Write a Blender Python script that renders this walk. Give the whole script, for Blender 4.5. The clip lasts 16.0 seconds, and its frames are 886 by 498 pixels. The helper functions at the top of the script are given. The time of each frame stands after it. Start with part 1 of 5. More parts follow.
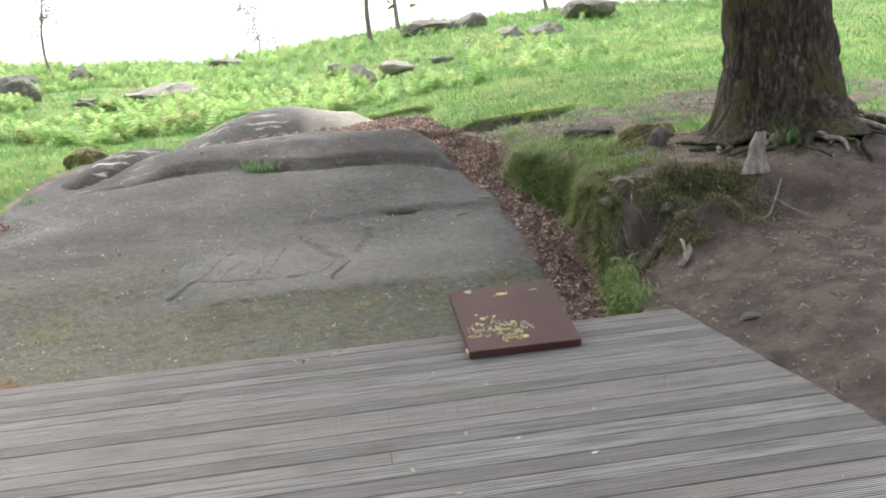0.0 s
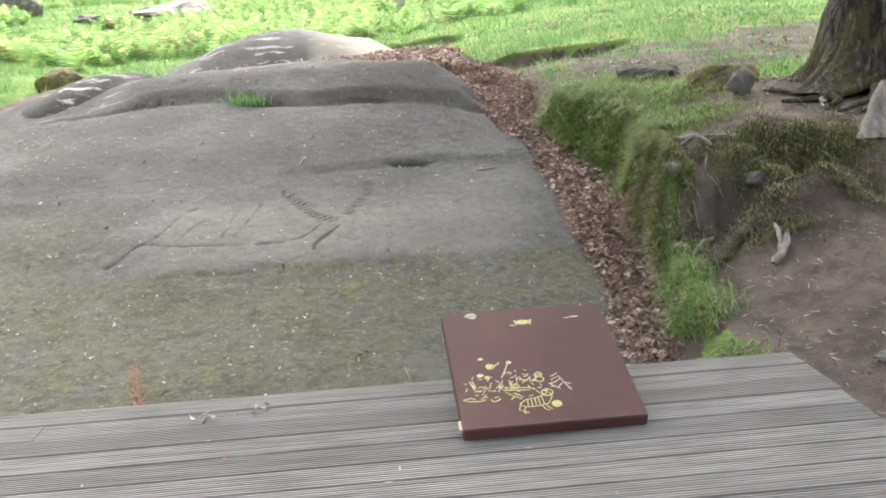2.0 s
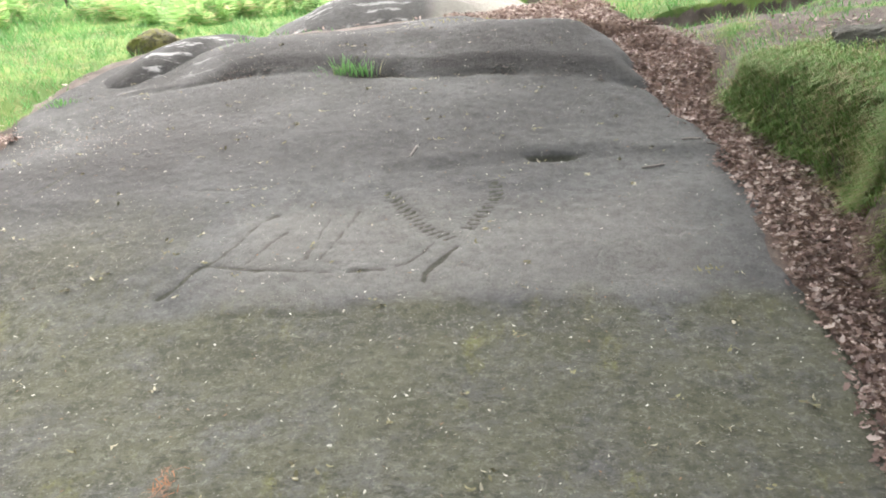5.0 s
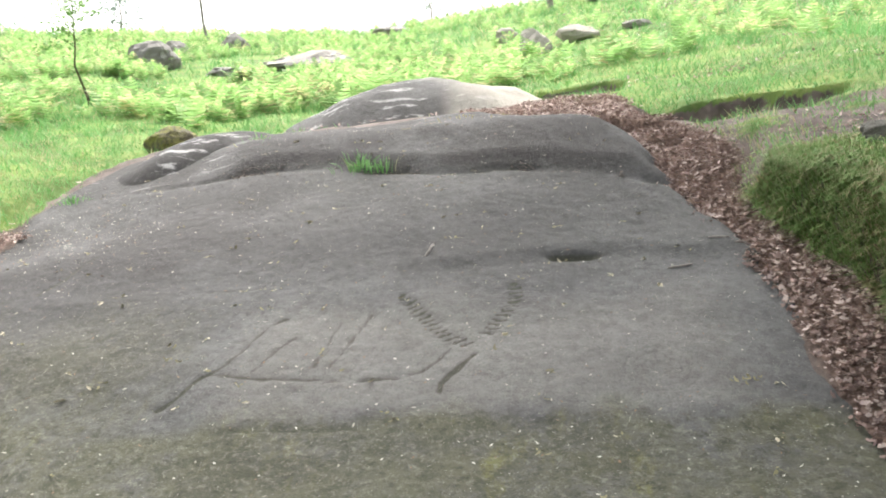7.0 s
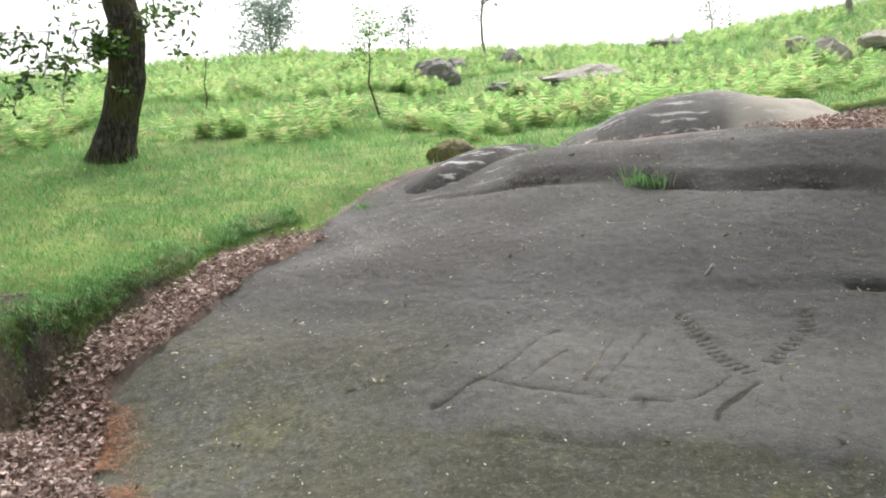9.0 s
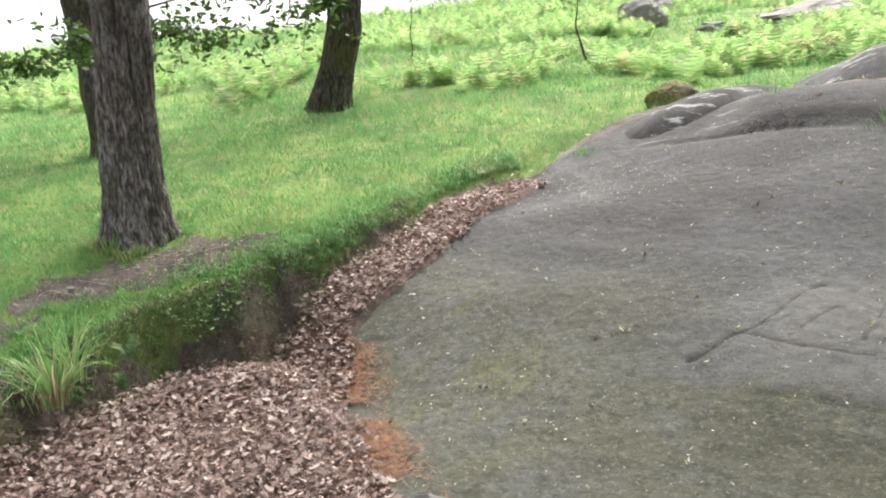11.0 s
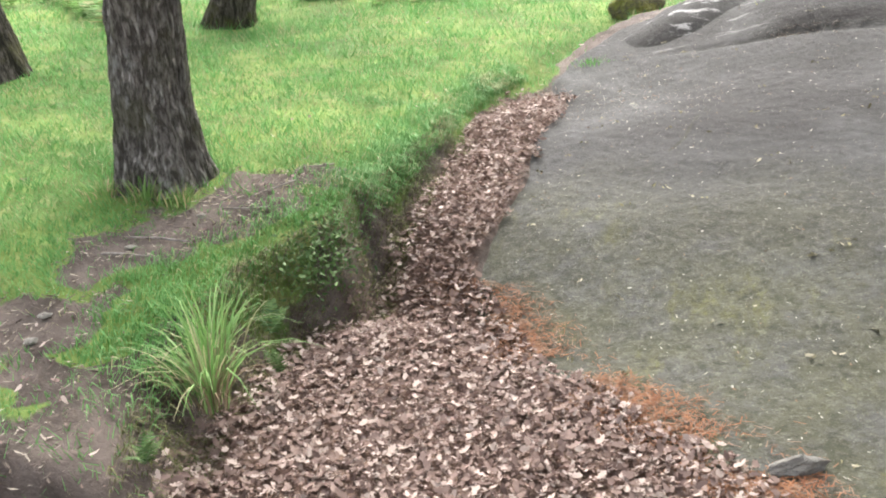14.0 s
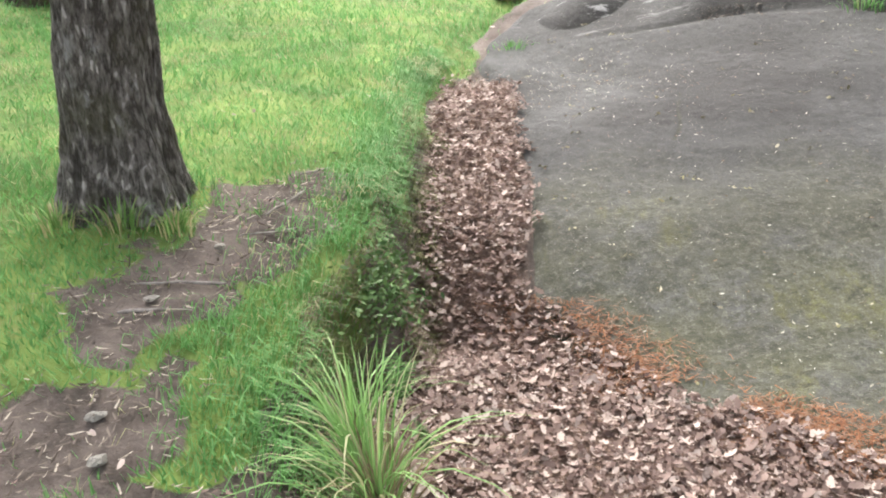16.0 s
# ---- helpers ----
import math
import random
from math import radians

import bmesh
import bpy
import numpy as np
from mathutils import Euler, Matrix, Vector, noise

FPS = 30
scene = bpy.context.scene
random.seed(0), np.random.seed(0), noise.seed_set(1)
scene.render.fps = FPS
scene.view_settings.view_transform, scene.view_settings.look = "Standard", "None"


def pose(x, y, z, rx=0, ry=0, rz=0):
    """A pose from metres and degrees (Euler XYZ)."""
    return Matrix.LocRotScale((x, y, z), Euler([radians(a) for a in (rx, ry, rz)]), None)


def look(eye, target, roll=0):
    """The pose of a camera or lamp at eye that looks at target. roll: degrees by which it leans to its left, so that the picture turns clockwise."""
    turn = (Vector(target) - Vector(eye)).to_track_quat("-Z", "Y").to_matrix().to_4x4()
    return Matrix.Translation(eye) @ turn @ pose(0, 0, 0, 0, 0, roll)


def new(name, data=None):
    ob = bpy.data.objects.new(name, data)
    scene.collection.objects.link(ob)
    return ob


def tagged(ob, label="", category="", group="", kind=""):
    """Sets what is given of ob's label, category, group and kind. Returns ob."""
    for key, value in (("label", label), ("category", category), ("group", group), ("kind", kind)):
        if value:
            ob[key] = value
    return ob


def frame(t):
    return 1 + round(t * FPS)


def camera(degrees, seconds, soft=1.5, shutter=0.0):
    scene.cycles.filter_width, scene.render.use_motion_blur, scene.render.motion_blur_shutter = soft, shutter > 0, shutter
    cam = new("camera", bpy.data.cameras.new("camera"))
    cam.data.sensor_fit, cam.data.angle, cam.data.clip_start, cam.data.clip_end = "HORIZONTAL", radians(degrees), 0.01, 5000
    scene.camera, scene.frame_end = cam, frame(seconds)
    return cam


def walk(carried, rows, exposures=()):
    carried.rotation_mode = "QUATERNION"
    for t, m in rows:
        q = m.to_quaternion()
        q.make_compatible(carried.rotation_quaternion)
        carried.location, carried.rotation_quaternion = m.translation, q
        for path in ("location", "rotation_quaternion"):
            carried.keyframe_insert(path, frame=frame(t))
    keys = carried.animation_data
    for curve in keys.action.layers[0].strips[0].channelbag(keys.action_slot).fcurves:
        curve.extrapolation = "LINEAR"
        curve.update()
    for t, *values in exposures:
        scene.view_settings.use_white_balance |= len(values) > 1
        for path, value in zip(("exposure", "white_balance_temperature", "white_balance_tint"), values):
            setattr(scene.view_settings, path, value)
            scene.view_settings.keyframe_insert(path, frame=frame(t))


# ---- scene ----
cam = camera(56.1, 16.0, soft=1.9)
METRES, EYE, TILT, LEAN, TURN = 10.0, 1.53, -9.5, 5.0, -7.5
ROWS = [
    (0.0, 0.0, 0.0, 0.0, 0.0, 0.0, -0.0),
    (0.5, -0.0019, 0.0493, 0.0029, -0.9, -0.96, 0.58),
    (1.0, 0.0009, 0.1026, 0.0113, -2.86, -4.04, 0.71),
    (1.5, 0.0107, 0.1535, 0.022, 0.51, -4.17, -1.3),
    (2.0, 0.0171, 0.2045, 0.0284, 2.32, -4.48, -2.4),
    (2.5, 0.0168, 0.2422, 0.0362, 2.2, -5.21, -3.55),
    (3.0, 0.0187, 0.2806, 0.0427, 5.5, -6.73, -3.79),
    (3.5, 0.0154, 0.3096, 0.0464, 8.94, -7.72, -4.13),
    (4.0, 0.0034, 0.3456, 0.0536, 10.33, -8.14, -3.65),
    (6.5, -0.0252, 0.4318, 0.0696, 10.77, -6.02, -2.68),
    (7.0, -0.0233, 0.4318, 0.0711, 11.74, -1.93, -2.94),
    (7.5, -0.0231, 0.4306, 0.0712, 12.64, -0.49, -3.35),
    (8.0, -0.0248, 0.4292, 0.0711, 13.81, 0.35, -3.77),
    (8.5, -0.0288, 0.4279, 0.0696, 19.56, 0.15, -4.66),
    (9.0, -0.0331, 0.4289, 0.0693, 29.73, -2.27, -5.29),
    (9.5, -0.0357, 0.4328, 0.0678, 36.45, -4.29, -5.24),
    (10.0, -0.04, 0.4323, 0.0672, 42.01, -5.94, -5.31),
    (12.5, -0.1976, 0.3719, 0.0384, 40.93, -8.52, -6.16),
    (13.0, -0.2472, 0.3653, 0.0317, 39.22, -9.66, -6.63),
    (13.5, -0.2904, 0.3604, 0.0289, 35.33, -10.1, -6.26),
    (14.0, -0.345, 0.3514, 0.0234, 27.1, -10.37, -3.72),
    (14.5, -0.3958, 0.359, 0.0194, 23.2, -11.0, -4.48),
    (15.0, -0.4531, 0.3618, 0.0157, 18.23, -10.88, -4.83),
    (15.5, -0.503, 0.3669, 0.0157, 14.2, -10.3, -3.97),
    (16.0, -0.5483, 0.3807, 0.015, 10.23, -10.34, -2.77),
]
walk(cam, [(t, pose(0, 0, EYE, TILT, LEAN, TURN) @ pose(METRES * x, METRES * y, METRES * z, 90 + pitch, roll, yaw)) for t, x, y, z, yaw, pitch, roll in ROWS],
     exposures=[(0.0, 1.65), (1.0, 1.87), (3.0, 2.18), (4.2, 2.18), (6.5, 2.12), (7.0, 2.05), (7.5, 1.92), (8.0, 1.7), (9.0, 1.46), (10.0, 1.6), (12.3, 1.97), (16.0, 2.02)])

# ---- daylight: a bright overcast sky with a weak, wide sun ----
SUN_EL, SUN_AZ = 58.0, -12.0
world = bpy.data.worlds.new("sky")
scene.world = world
world.use_nodes = True
wn, wl = world.node_tree.nodes, world.node_tree.links
wn.clear()
sky = wn.new("ShaderNodeTexSky")
sky.sky_type = "NISHITA"
sky.sun_disc = False
sky.sun_elevation, sky.sun_rotation = radians(SUN_EL), radians(SUN_AZ)
sky.air_density, sky.dust_density = 1.0, 6.0
pale = wn.new("ShaderNodeHueSaturation")
pale.inputs["Saturation"].default_value = 0.33
back = wn.new("ShaderNodeBackground")
back.inputs["Strength"].default_value = 0.15
wo = wn.new("ShaderNodeOutputWorld")
wl.new(sky.outputs[0], pale.inputs["Color"])
wl.new(pale.outputs[0], back.inputs["Color"])
wl.new(back.outputs[0], wo.inputs["Surface"])
sun = new("sun", bpy.data.lights.new("sun", "SUN"))
sun.data.energy, sun.data.angle, sun.data.color = 1.1, radians(25), (1.0, 0.96, 0.9)
sa, se = radians(SUN_AZ), radians(SUN_EL)
SUN_DIR = Vector((math.sin(sa) * math.cos(se), math.cos(sa) * math.cos(se), math.sin(se)))
sun.matrix_world = look(SUN_DIR * 60, (0, 0, 0))


# ---- materials ----
def material(name, build, rough=0.85, metal=0.0, bump=0.0, bump_dist=0.02, spec=0.3, thin=0.0):
    """build(g) returns the colour socket and, or None, the height socket."""
    m = bpy.data.materials.new(name)
    m.use_nodes = True
    nt = m.node_tree
    bsdf = nt.nodes["Principled BSDF"]
    bsdf.inputs["Roughness"].default_value = rough
    bsdf.inputs["Metallic"].default_value = metal
    bsdf.inputs["Specular IOR Level"].default_value = spec
    g = Graph(nt)
    col, height = build(g)
    nt.links.new(col, bsdf.inputs["Base Color"])
    if height is not None:
        b = nt.nodes.new("ShaderNodeBump")
        b.inputs["Strength"].default_value, b.inputs["Distance"].default_value = bump, bump_dist
        nt.links.new(height, b.inputs["Height"])
        nt.links.new(b.outputs[0], bsdf.inputs["Normal"])
    if thin:
        tr = nt.nodes.new("ShaderNodeBsdfTranslucent")
        nt.links.new(col, tr.inputs["Color"])
        mx = nt.nodes.new("ShaderNodeMixShader")
        mx.inputs[0].default_value = thin
        nt.links.new(bsdf.outputs[0], mx.inputs[1])
        nt.links.new(tr.outputs[0], mx.inputs[2])
        nt.links.new(mx.outputs[0], nt.nodes["Material Output"].inputs["Surface"])
    return m


class Graph:
    """Short calls for the nodes that the materials use."""

    def __init__(self, nt):
        self.nt = nt
        self.pos = nt.nodes.new("ShaderNodeNewGeometry").outputs["Position"]
        self.obj = nt.nodes.new("ShaderNodeTexCoord").outputs["Object"]

    def noise(self, scale, detail=4.0, rough=0.6, vec=None, stretch=None):
        n = self.nt.nodes.new("ShaderNodeTexNoise")
        n.inputs["Scale"].default_value, n.inputs["Detail"].default_value, n.inputs["Roughness"].default_value = scale, detail, rough
        v = vec or self.pos
        if stretch:
            mp = self.nt.nodes.new("ShaderNodeMapping")
            mp.inputs["Scale"].default_value = stretch
            self.nt.links.new(v, mp.inputs["Vector"])
            v = mp.outputs[0]
        self.nt.links.new(v, n.inputs["Vector"])
        return n.outputs["Fac"]

    def voronoi(self, scale, vec=None, feature="F1", stretch=None):
        n = self.nt.nodes.new("ShaderNodeTexVoronoi")
        n.feature = feature
        n.inputs["Scale"].default_value = scale
        v = vec or self.pos
        if stretch:
            mp = self.nt.nodes.new("ShaderNodeMapping")
            mp.inputs["Scale"].default_value = stretch
            self.nt.links.new(v, mp.inputs["Vector"])
            v = mp.outputs[0]
        self.nt.links.new(v, n.inputs["Vector"])
        return n.outputs["Distance"]

    def ramp(self, fac, lo, hi):
        n = self.nt.nodes.new("ShaderNodeMapRange")
        n.interpolation_type = "SMOOTHSTEP"
        n.inputs["From Min"].default_value, n.inputs["From Max"].default_value = lo, hi
        self.nt.links.new(fac, n.inputs["Value"])
        return n.outputs["Result"]

    def mix(self, fac, a, b):
        n = self.nt.nodes.new("ShaderNodeMix")
        n.data_type = "RGBA"
        for sock, v in ((n.inputs[0], fac), (n.inputs[6], a), (n.inputs[7], b)):
            if isinstance(v, tuple):
                sock.default_value = (*v, 1.0)
            elif isinstance(v, (int, float)):
                sock.default_value = v
            else:
                self.nt.links.new(v, sock)
        return n.outputs[2]

    def math(self, op, a, b=0.0):
        n = self.nt.nodes.new("ShaderNodeMath")
        n.operation = op
        for sock, v in ((n.inputs[0], a), (n.inputs[1], b)):
            if isinstance(v, (int, float)):
                sock.default_value = v
            else:
                self.nt.links.new(v, sock)
        return n.outputs[0]

    def attr(self, name):
        n = self.nt.nodes.new("ShaderNodeAttribute")
        n.attribute_name = name
        return n.outputs["Fac"]

    def axis(self, k, vec=None):
        n = self.nt.nodes.new("ShaderNodeSeparateXYZ")
        self.nt.links.new(vec or self.pos, n.inputs[0])
        return n.outputs[k]

    def random(self):
        return self.nt.nodes.new("ShaderNodeObjectInfo").outputs["Random"]

    def island(self):
        return self.nt.nodes.new("ShaderNodeNewGeometry").outputs["Random Per Island"]


def mat_rock(g):
    big, mid, fine = g.noise(0.5, 5), g.noise(2.4, 7, 0.65), g.noise(70, 5, 0.75)
    band = g.noise(1.1, 6, 0.65, stretch=(0.35, 1.3, 1.0))
    col = g.mix(g.ramp(big, 0.35, 0.65), (0.088, 0.087, 0.087), (0.126, 0.125, 0.123))
    col = g.mix(g.math("MULTIPLY", g.ramp(band, 0.42, 0.66), 0.55), col, (0.15, 0.148, 0.144))
    col = g.mix(g.math("MULTIPLY", g.ramp(mid, 0.5, 0.72), 0.45), col, (0.06, 0.059, 0.058))
    col = g.mix(g.math("MULTIPLY", g.ramp(g.noise(11, 7, 0.8), 0.44, 0.6), 0.5), col, (0.05, 0.048, 0.044))
    col = g.mix(g.math("MULTIPLY", g.ramp(g.noise(24, 4, 0.85), 0.56, 0.66), 0.45), col, (0.18, 0.176, 0.16))
    # olive film on the low apron, dark weathered crust on the upper face, pale lichen flakes
    film = g.attr("moss")
    moss = g.math("MULTIPLY", film, g.ramp(g.noise(2.0, 9, 0.75), 0.26, 0.6))
    col = g.mix(g.math("MULTIPLY", moss, 0.72), col, (0.088, 0.088, 0.044))
    bright = g.math("MULTIPLY", film, g.ramp(g.noise(1.7, 9, 0.75, stretch=(1.6, 0.7, 1.0)), 0.545, 0.69))
    col = g.mix(g.math("MULTIPLY", bright, 0.75), col, (0.15, 0.148, 0.045))
    damp = g.math("MULTIPLY", film, g.ramp(g.noise(1.3, 8, 0.7, stretch=(0.7, 1.2, 1.0)), 0.52, 0.66))
    col = g.mix(g.math("MULTIPLY", damp, 0.6), col, (0.045, 0.045, 0.03))
    clots = g.math("MULTIPLY", film, g.ramp(g.noise(5.5, 8, 0.75), 0.5, 0.62))
    col = g.mix(g.math("MULTIPLY", clots, 0.55), col, (0.046, 0.048, 0.028))
    crust = g.math("MULTIPLY", g.attr("crust"), g.ramp(g.noise(1.1, 5), 0.2, 0.55))
    col = g.mix(g.math("MULTIPLY", crust, 0.92), col, (0.036, 0.033, 0.032))
    lich = g.math("MULTIPLY", g.attr("lichen"), g.ramp(g.noise(3.6, 8, 0.7, stretch=(0.5, 1.7, 1.0)), 0.55, 0.62))
    col = g.mix(g.math("MULTIPLY", lich, 0.9), col, (0.42, 0.41, 0.4))
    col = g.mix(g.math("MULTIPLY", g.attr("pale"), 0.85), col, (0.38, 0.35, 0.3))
    # recess shade painted into carved lines, cracks, hollow and seam
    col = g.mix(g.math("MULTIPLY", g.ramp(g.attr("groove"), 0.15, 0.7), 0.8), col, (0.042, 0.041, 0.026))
    grains = g.math("MULTIPLY", g.math("ADD", film, 0.25), g.ramp(g.noise(24, 6, 0.85), 0.52, 0.6))
    col = g.mix(g.math("MULTIPLY", grains, 0.36), col, (0.22, 0.21, 0.165))
    pits = g.math("MULTIPLY", g.math("ADD", film, 0.3), g.ramp(g.noise(15, 6, 0.8, stretch=(0.8, 1.3, 1.0)), 0.53, 0.62))
    col = g.mix(g.math("MULTIPLY", pits, 0.55), col, (0.04, 0.038, 0.027))
    speck = g.ramp(g.voronoi(30), 0.14, 0.06)
    col = g.mix(g.math("MULTIPLY", speck, g.ramp(g.noise(6, 3), 0.4, 0.55)), col, (0.24, 0.235, 0.21))
    dots = g.ramp(g.voronoi(44, stretch=(1, 1, 0.5)), 0.18, 0.07)
    col = g.mix(g.math("MULTIPLY", dots, 0.55), col, (0.036, 0.034, 0.03))
    col = g.mix(g.math("MULTIPLY", g.ramp(fine, 0.48, 0.7), 0.55), col, (0.045, 0.043, 0.038))
    h = g.math("ADD", g.math("MULTIPLY", fine, 0.45), g.math("ADD", g.noise(13, 7, 0.65), g.math("MULTIPLY", speck, 0.25)))
    return col, h


def mat_soil(g):
    grass, litter = g.attr("grass"), g.attr("litter")
    soil = g.mix(g.ramp(g.noise(3.0, 6), 0.35, 0.65), (0.078, 0.062, 0.053), (0.165, 0.132, 0.114))
    soil = g.mix(g.math("MULTIPLY", g.ramp(g.voronoi(28), 0.16, 0.05), 0.5), soil, (0.22, 0.175, 0.14))
    turf = g.mix(g.ramp(g.noise(0.9, 6), 0.35, 0.65), (0.075, 0.13, 0.03), (0.17, 0.24, 0.06))
    turf = g.mix(g.math("MULTIPLY", g.ramp(g.noise(5.0, 6), 0.5, 0.75), 0.6), turf, (0.3, 0.27, 0.12))
    leafy = g.mix(g.ramp(g.noise(22.0, 6), 0.35, 0.65), (0.11, 0.073, 0.056), (0.25, 0.17, 0.135))
    edge = g.math("ADD", grass, g.math("MULTIPLY", g.math("SUBTRACT", g.noise(7, 6), 0.5), 0.9))
    col = g.mix(g.ramp(edge, 0.4, 0.6), soil, turf)
    col = g.mix(litter, col, leafy)
    return col, g.math("ADD", g.noise(9, 8, 0.7), g.noise(45, 5, 0.7))


def mat_wood(g):
    r = g.random()
    grain = g.noise(6, 8, 0.65, vec=g.obj, stretch=(0.35, 9, 9))
    col = g.mix(g.ramp(grain, 0.32, 0.66), (0.15, 0.142, 0.134), (0.36, 0.345, 0.325))
    streak = g.noise(2.2, 5, 0.6, vec=g.obj, stretch=(0.5, 4, 4))
    col = g.mix(g.math("MULTIPLY", g.ramp(streak, 0.48, 0.7), 0.35), col, (0.11, 0.104, 0.095))
    col = g.mix(g.math("MULTIPLY", r, 0.6), col, (0.24, 0.215, 0.2))
    col = g.mix(g.math("MULTIPLY", g.math("LESS_THAN", g.math("FRACT", g.math("MULTIPLY", r, 13.0)), 0.3), 0.35), col, (0.1, 0.094, 0.088))
    col = g.mix(g.math("MULTIPLY", g.ramp(g.noise(1.3, 5), 0.5, 0.75), 0.45), col, (0.15, 0.14, 0.11))
    return col, grain


def mat_corten(g):
    col = g.mix(g.ramp(g.noise(3, 6), 0.3, 0.7), (0.062, 0.025, 0.025), (0.088, 0.038, 0.035))
    col = g.mix(g.math("MULTIPLY", g.ramp(g.noise(120, 3), 0.5, 0.8), 0.4), col, (0.12, 0.06, 0.052))
    return col, g.noise(150, 4)


def mat_bark(g):
    fiss = g.noise(4.6, 9, 0.68, vec=g.obj, stretch=(7.5, 7.5, 2.3))
    fine = g.noise(26, 7, 0.75, vec=g.obj, stretch=(1, 1, 0.3))
    plate = g.noise(7, 4, 0.6, vec=g.obj, stretch=(1.4, 1.4, 0.8))
    cut = g.math("ADD", fiss, g.math("MULTIPLY", g.math("SUBTRACT", fine, 0.5), 0.25))
    col = g.mix(g.ramp(cut, 0.4, 0.56), (0.085, 0.073, 0.063), (0.26, 0.232, 0.208))
    col = g.mix(g.math("MULTIPLY", g.ramp(cut, 0.54, 0.66), 0.75), col, (0.36, 0.335, 0.315))
    col = g.mix(g.math("MULTIPLY", g.ramp(plate, 0.52, 0.66), 0.4), col, (0.075, 0.062, 0.052))
    col = g.mix(g.math("MULTIPLY", g.ramp(g.noise(2.2, 6), 0.47, 0.66), 0.5), col, (0.1, 0.095, 0.04))
    # furrow shade put into the colour, by depth below the bark ridges
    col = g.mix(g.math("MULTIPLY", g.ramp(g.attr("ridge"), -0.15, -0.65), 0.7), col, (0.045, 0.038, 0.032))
    flake = g.math("MULTIPLY", g.ramp(g.attr("ridge"), 0.2, 0.6), g.ramp(g.noise(9, 5, 0.7, vec=g.obj, stretch=(1, 1, 0.5)), 0.52, 0.64))
    col = g.mix(g.math("MULTIPLY", flake, 0.7), col, (0.46, 0.44, 0.42))
    return col, g.math("ADD", g.ramp(cut, 0.36, 0.62), g.math("MULTIPLY", fine, 0.35))


def mat_dark_bark(g):
    fiss = g.noise(3.8, 9, 0.68, vec=g.obj, stretch=(6, 6, 1.8))
    fine = g.noise(24, 7, 0.75, vec=g.obj, stretch=(1, 1, 0.35))
    cut = g.math("ADD", fiss, g.math("MULTIPLY", g.math("SUBTRACT", fine, 0.5), 0.25))
    col = g.mix(g.ramp(cut, 0.4, 0.58), (0.045, 0.038, 0.031), (0.125, 0.106, 0.09))
    col = g.mix(g.math("MULTIPLY", g.ramp(cut, 0.56, 0.68), 0.5), col, (0.23, 0.205, 0.18))
    col = g.mix(g.math("MULTIPLY", g.ramp(g.noise(1.9, 6), 0.42, 0.62), 0.7), col, (0.12, 0.115, 0.04))
    # shade in the deep furrows is painted here from the ridge value
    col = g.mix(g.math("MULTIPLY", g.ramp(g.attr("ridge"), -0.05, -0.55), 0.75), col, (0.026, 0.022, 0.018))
    return col, g.math("ADD", g.ramp(cut, 0.36, 0.62), g.math("MULTIPLY", fine, 0.35))


def mat_mossy_rock(g):
    col = g.mix(g.ramp(g.noise(5, 6, 0.7), 0.42, 0.6), (0.105, 0.092, 0.062), (0.23, 0.225, 0.07))
    col = g.mix(g.math("MULTIPLY", g.ramp(g.noise(30, 5, 0.8), 0.5, 0.7), 0.5), col, (0.3, 0.29, 0.12))
    return col, g.noise(22, 7, 0.75)


def tone(dark, light, third=None, share=0.25):
    def build(g):
        r = g.island()
        col = g.mix(r, dark, light)
        if third:
            col = g.mix(g.math("LESS_THAN", g.math("FRACT", g.math("MULTIPLY", r, 37.0)), share), col, third)
        return col, None
    return build


def tone_object(dark, light, third):
    def build(g):
        r = g.random()
        col = g.mix(r, dark, light)
        return g.mix(g.math("LESS_THAN", g.math("FRACT", g.math("MULTIPLY", r, 37.0)), 0.25), col, third), None
    return build


ROCK = material("weathered_granite", mat_rock, 0.84, bump=1.0, bump_dist=0.02, spec=0.26)
SOIL = material("soil_and_turf", mat_soil, 0.95, bump=0.7, bump_dist=0.03)
WOOD = material("weathered_deck_wood", mat_wood, 0.75, bump=0.25, bump_dist=0.004)
CORTEN = material("brown_coated_steel", mat_corten, 0.42, metal=0.0, bump=0.05, bump_dist=0.002, spec=0.5)
MOSSY_ROCK = material("moss_covered_rock", mat_mossy_rock, 0.95, bump=0.9, bump_dist=0.03)
BARK = material("oak_bark", mat_bark, 0.95, bump=1.0, bump_dist=0.03)
DARK_BARK = material("dark_mossy_bark", mat_dark_bark, 0.95, bump=1.0, bump_dist=0.03)
def meadow_tone(dark, light, straw, share):
    """Blades that vary one by one and in drifts over the field."""
    def build(g):
        r = g.island()
        col = g.mix(r, dark, light)
        drift = g.noise(0.7, 5, 0.65)
        col = g.mix(g.math("MULTIPLY", g.ramp(drift, 0.5, 0.68), 0.6), col, tuple(v * 0.72 for v in dark))
        dry = g.math("ADD", share, g.math("MULTIPLY", g.ramp(g.noise(1.3, 5), 0.5, 0.66), 0.45))
        return g.mix(g.math("LESS_THAN", g.math("FRACT", g.math("MULTIPLY", r, 37.0)), dry), col, straw), None
    return build


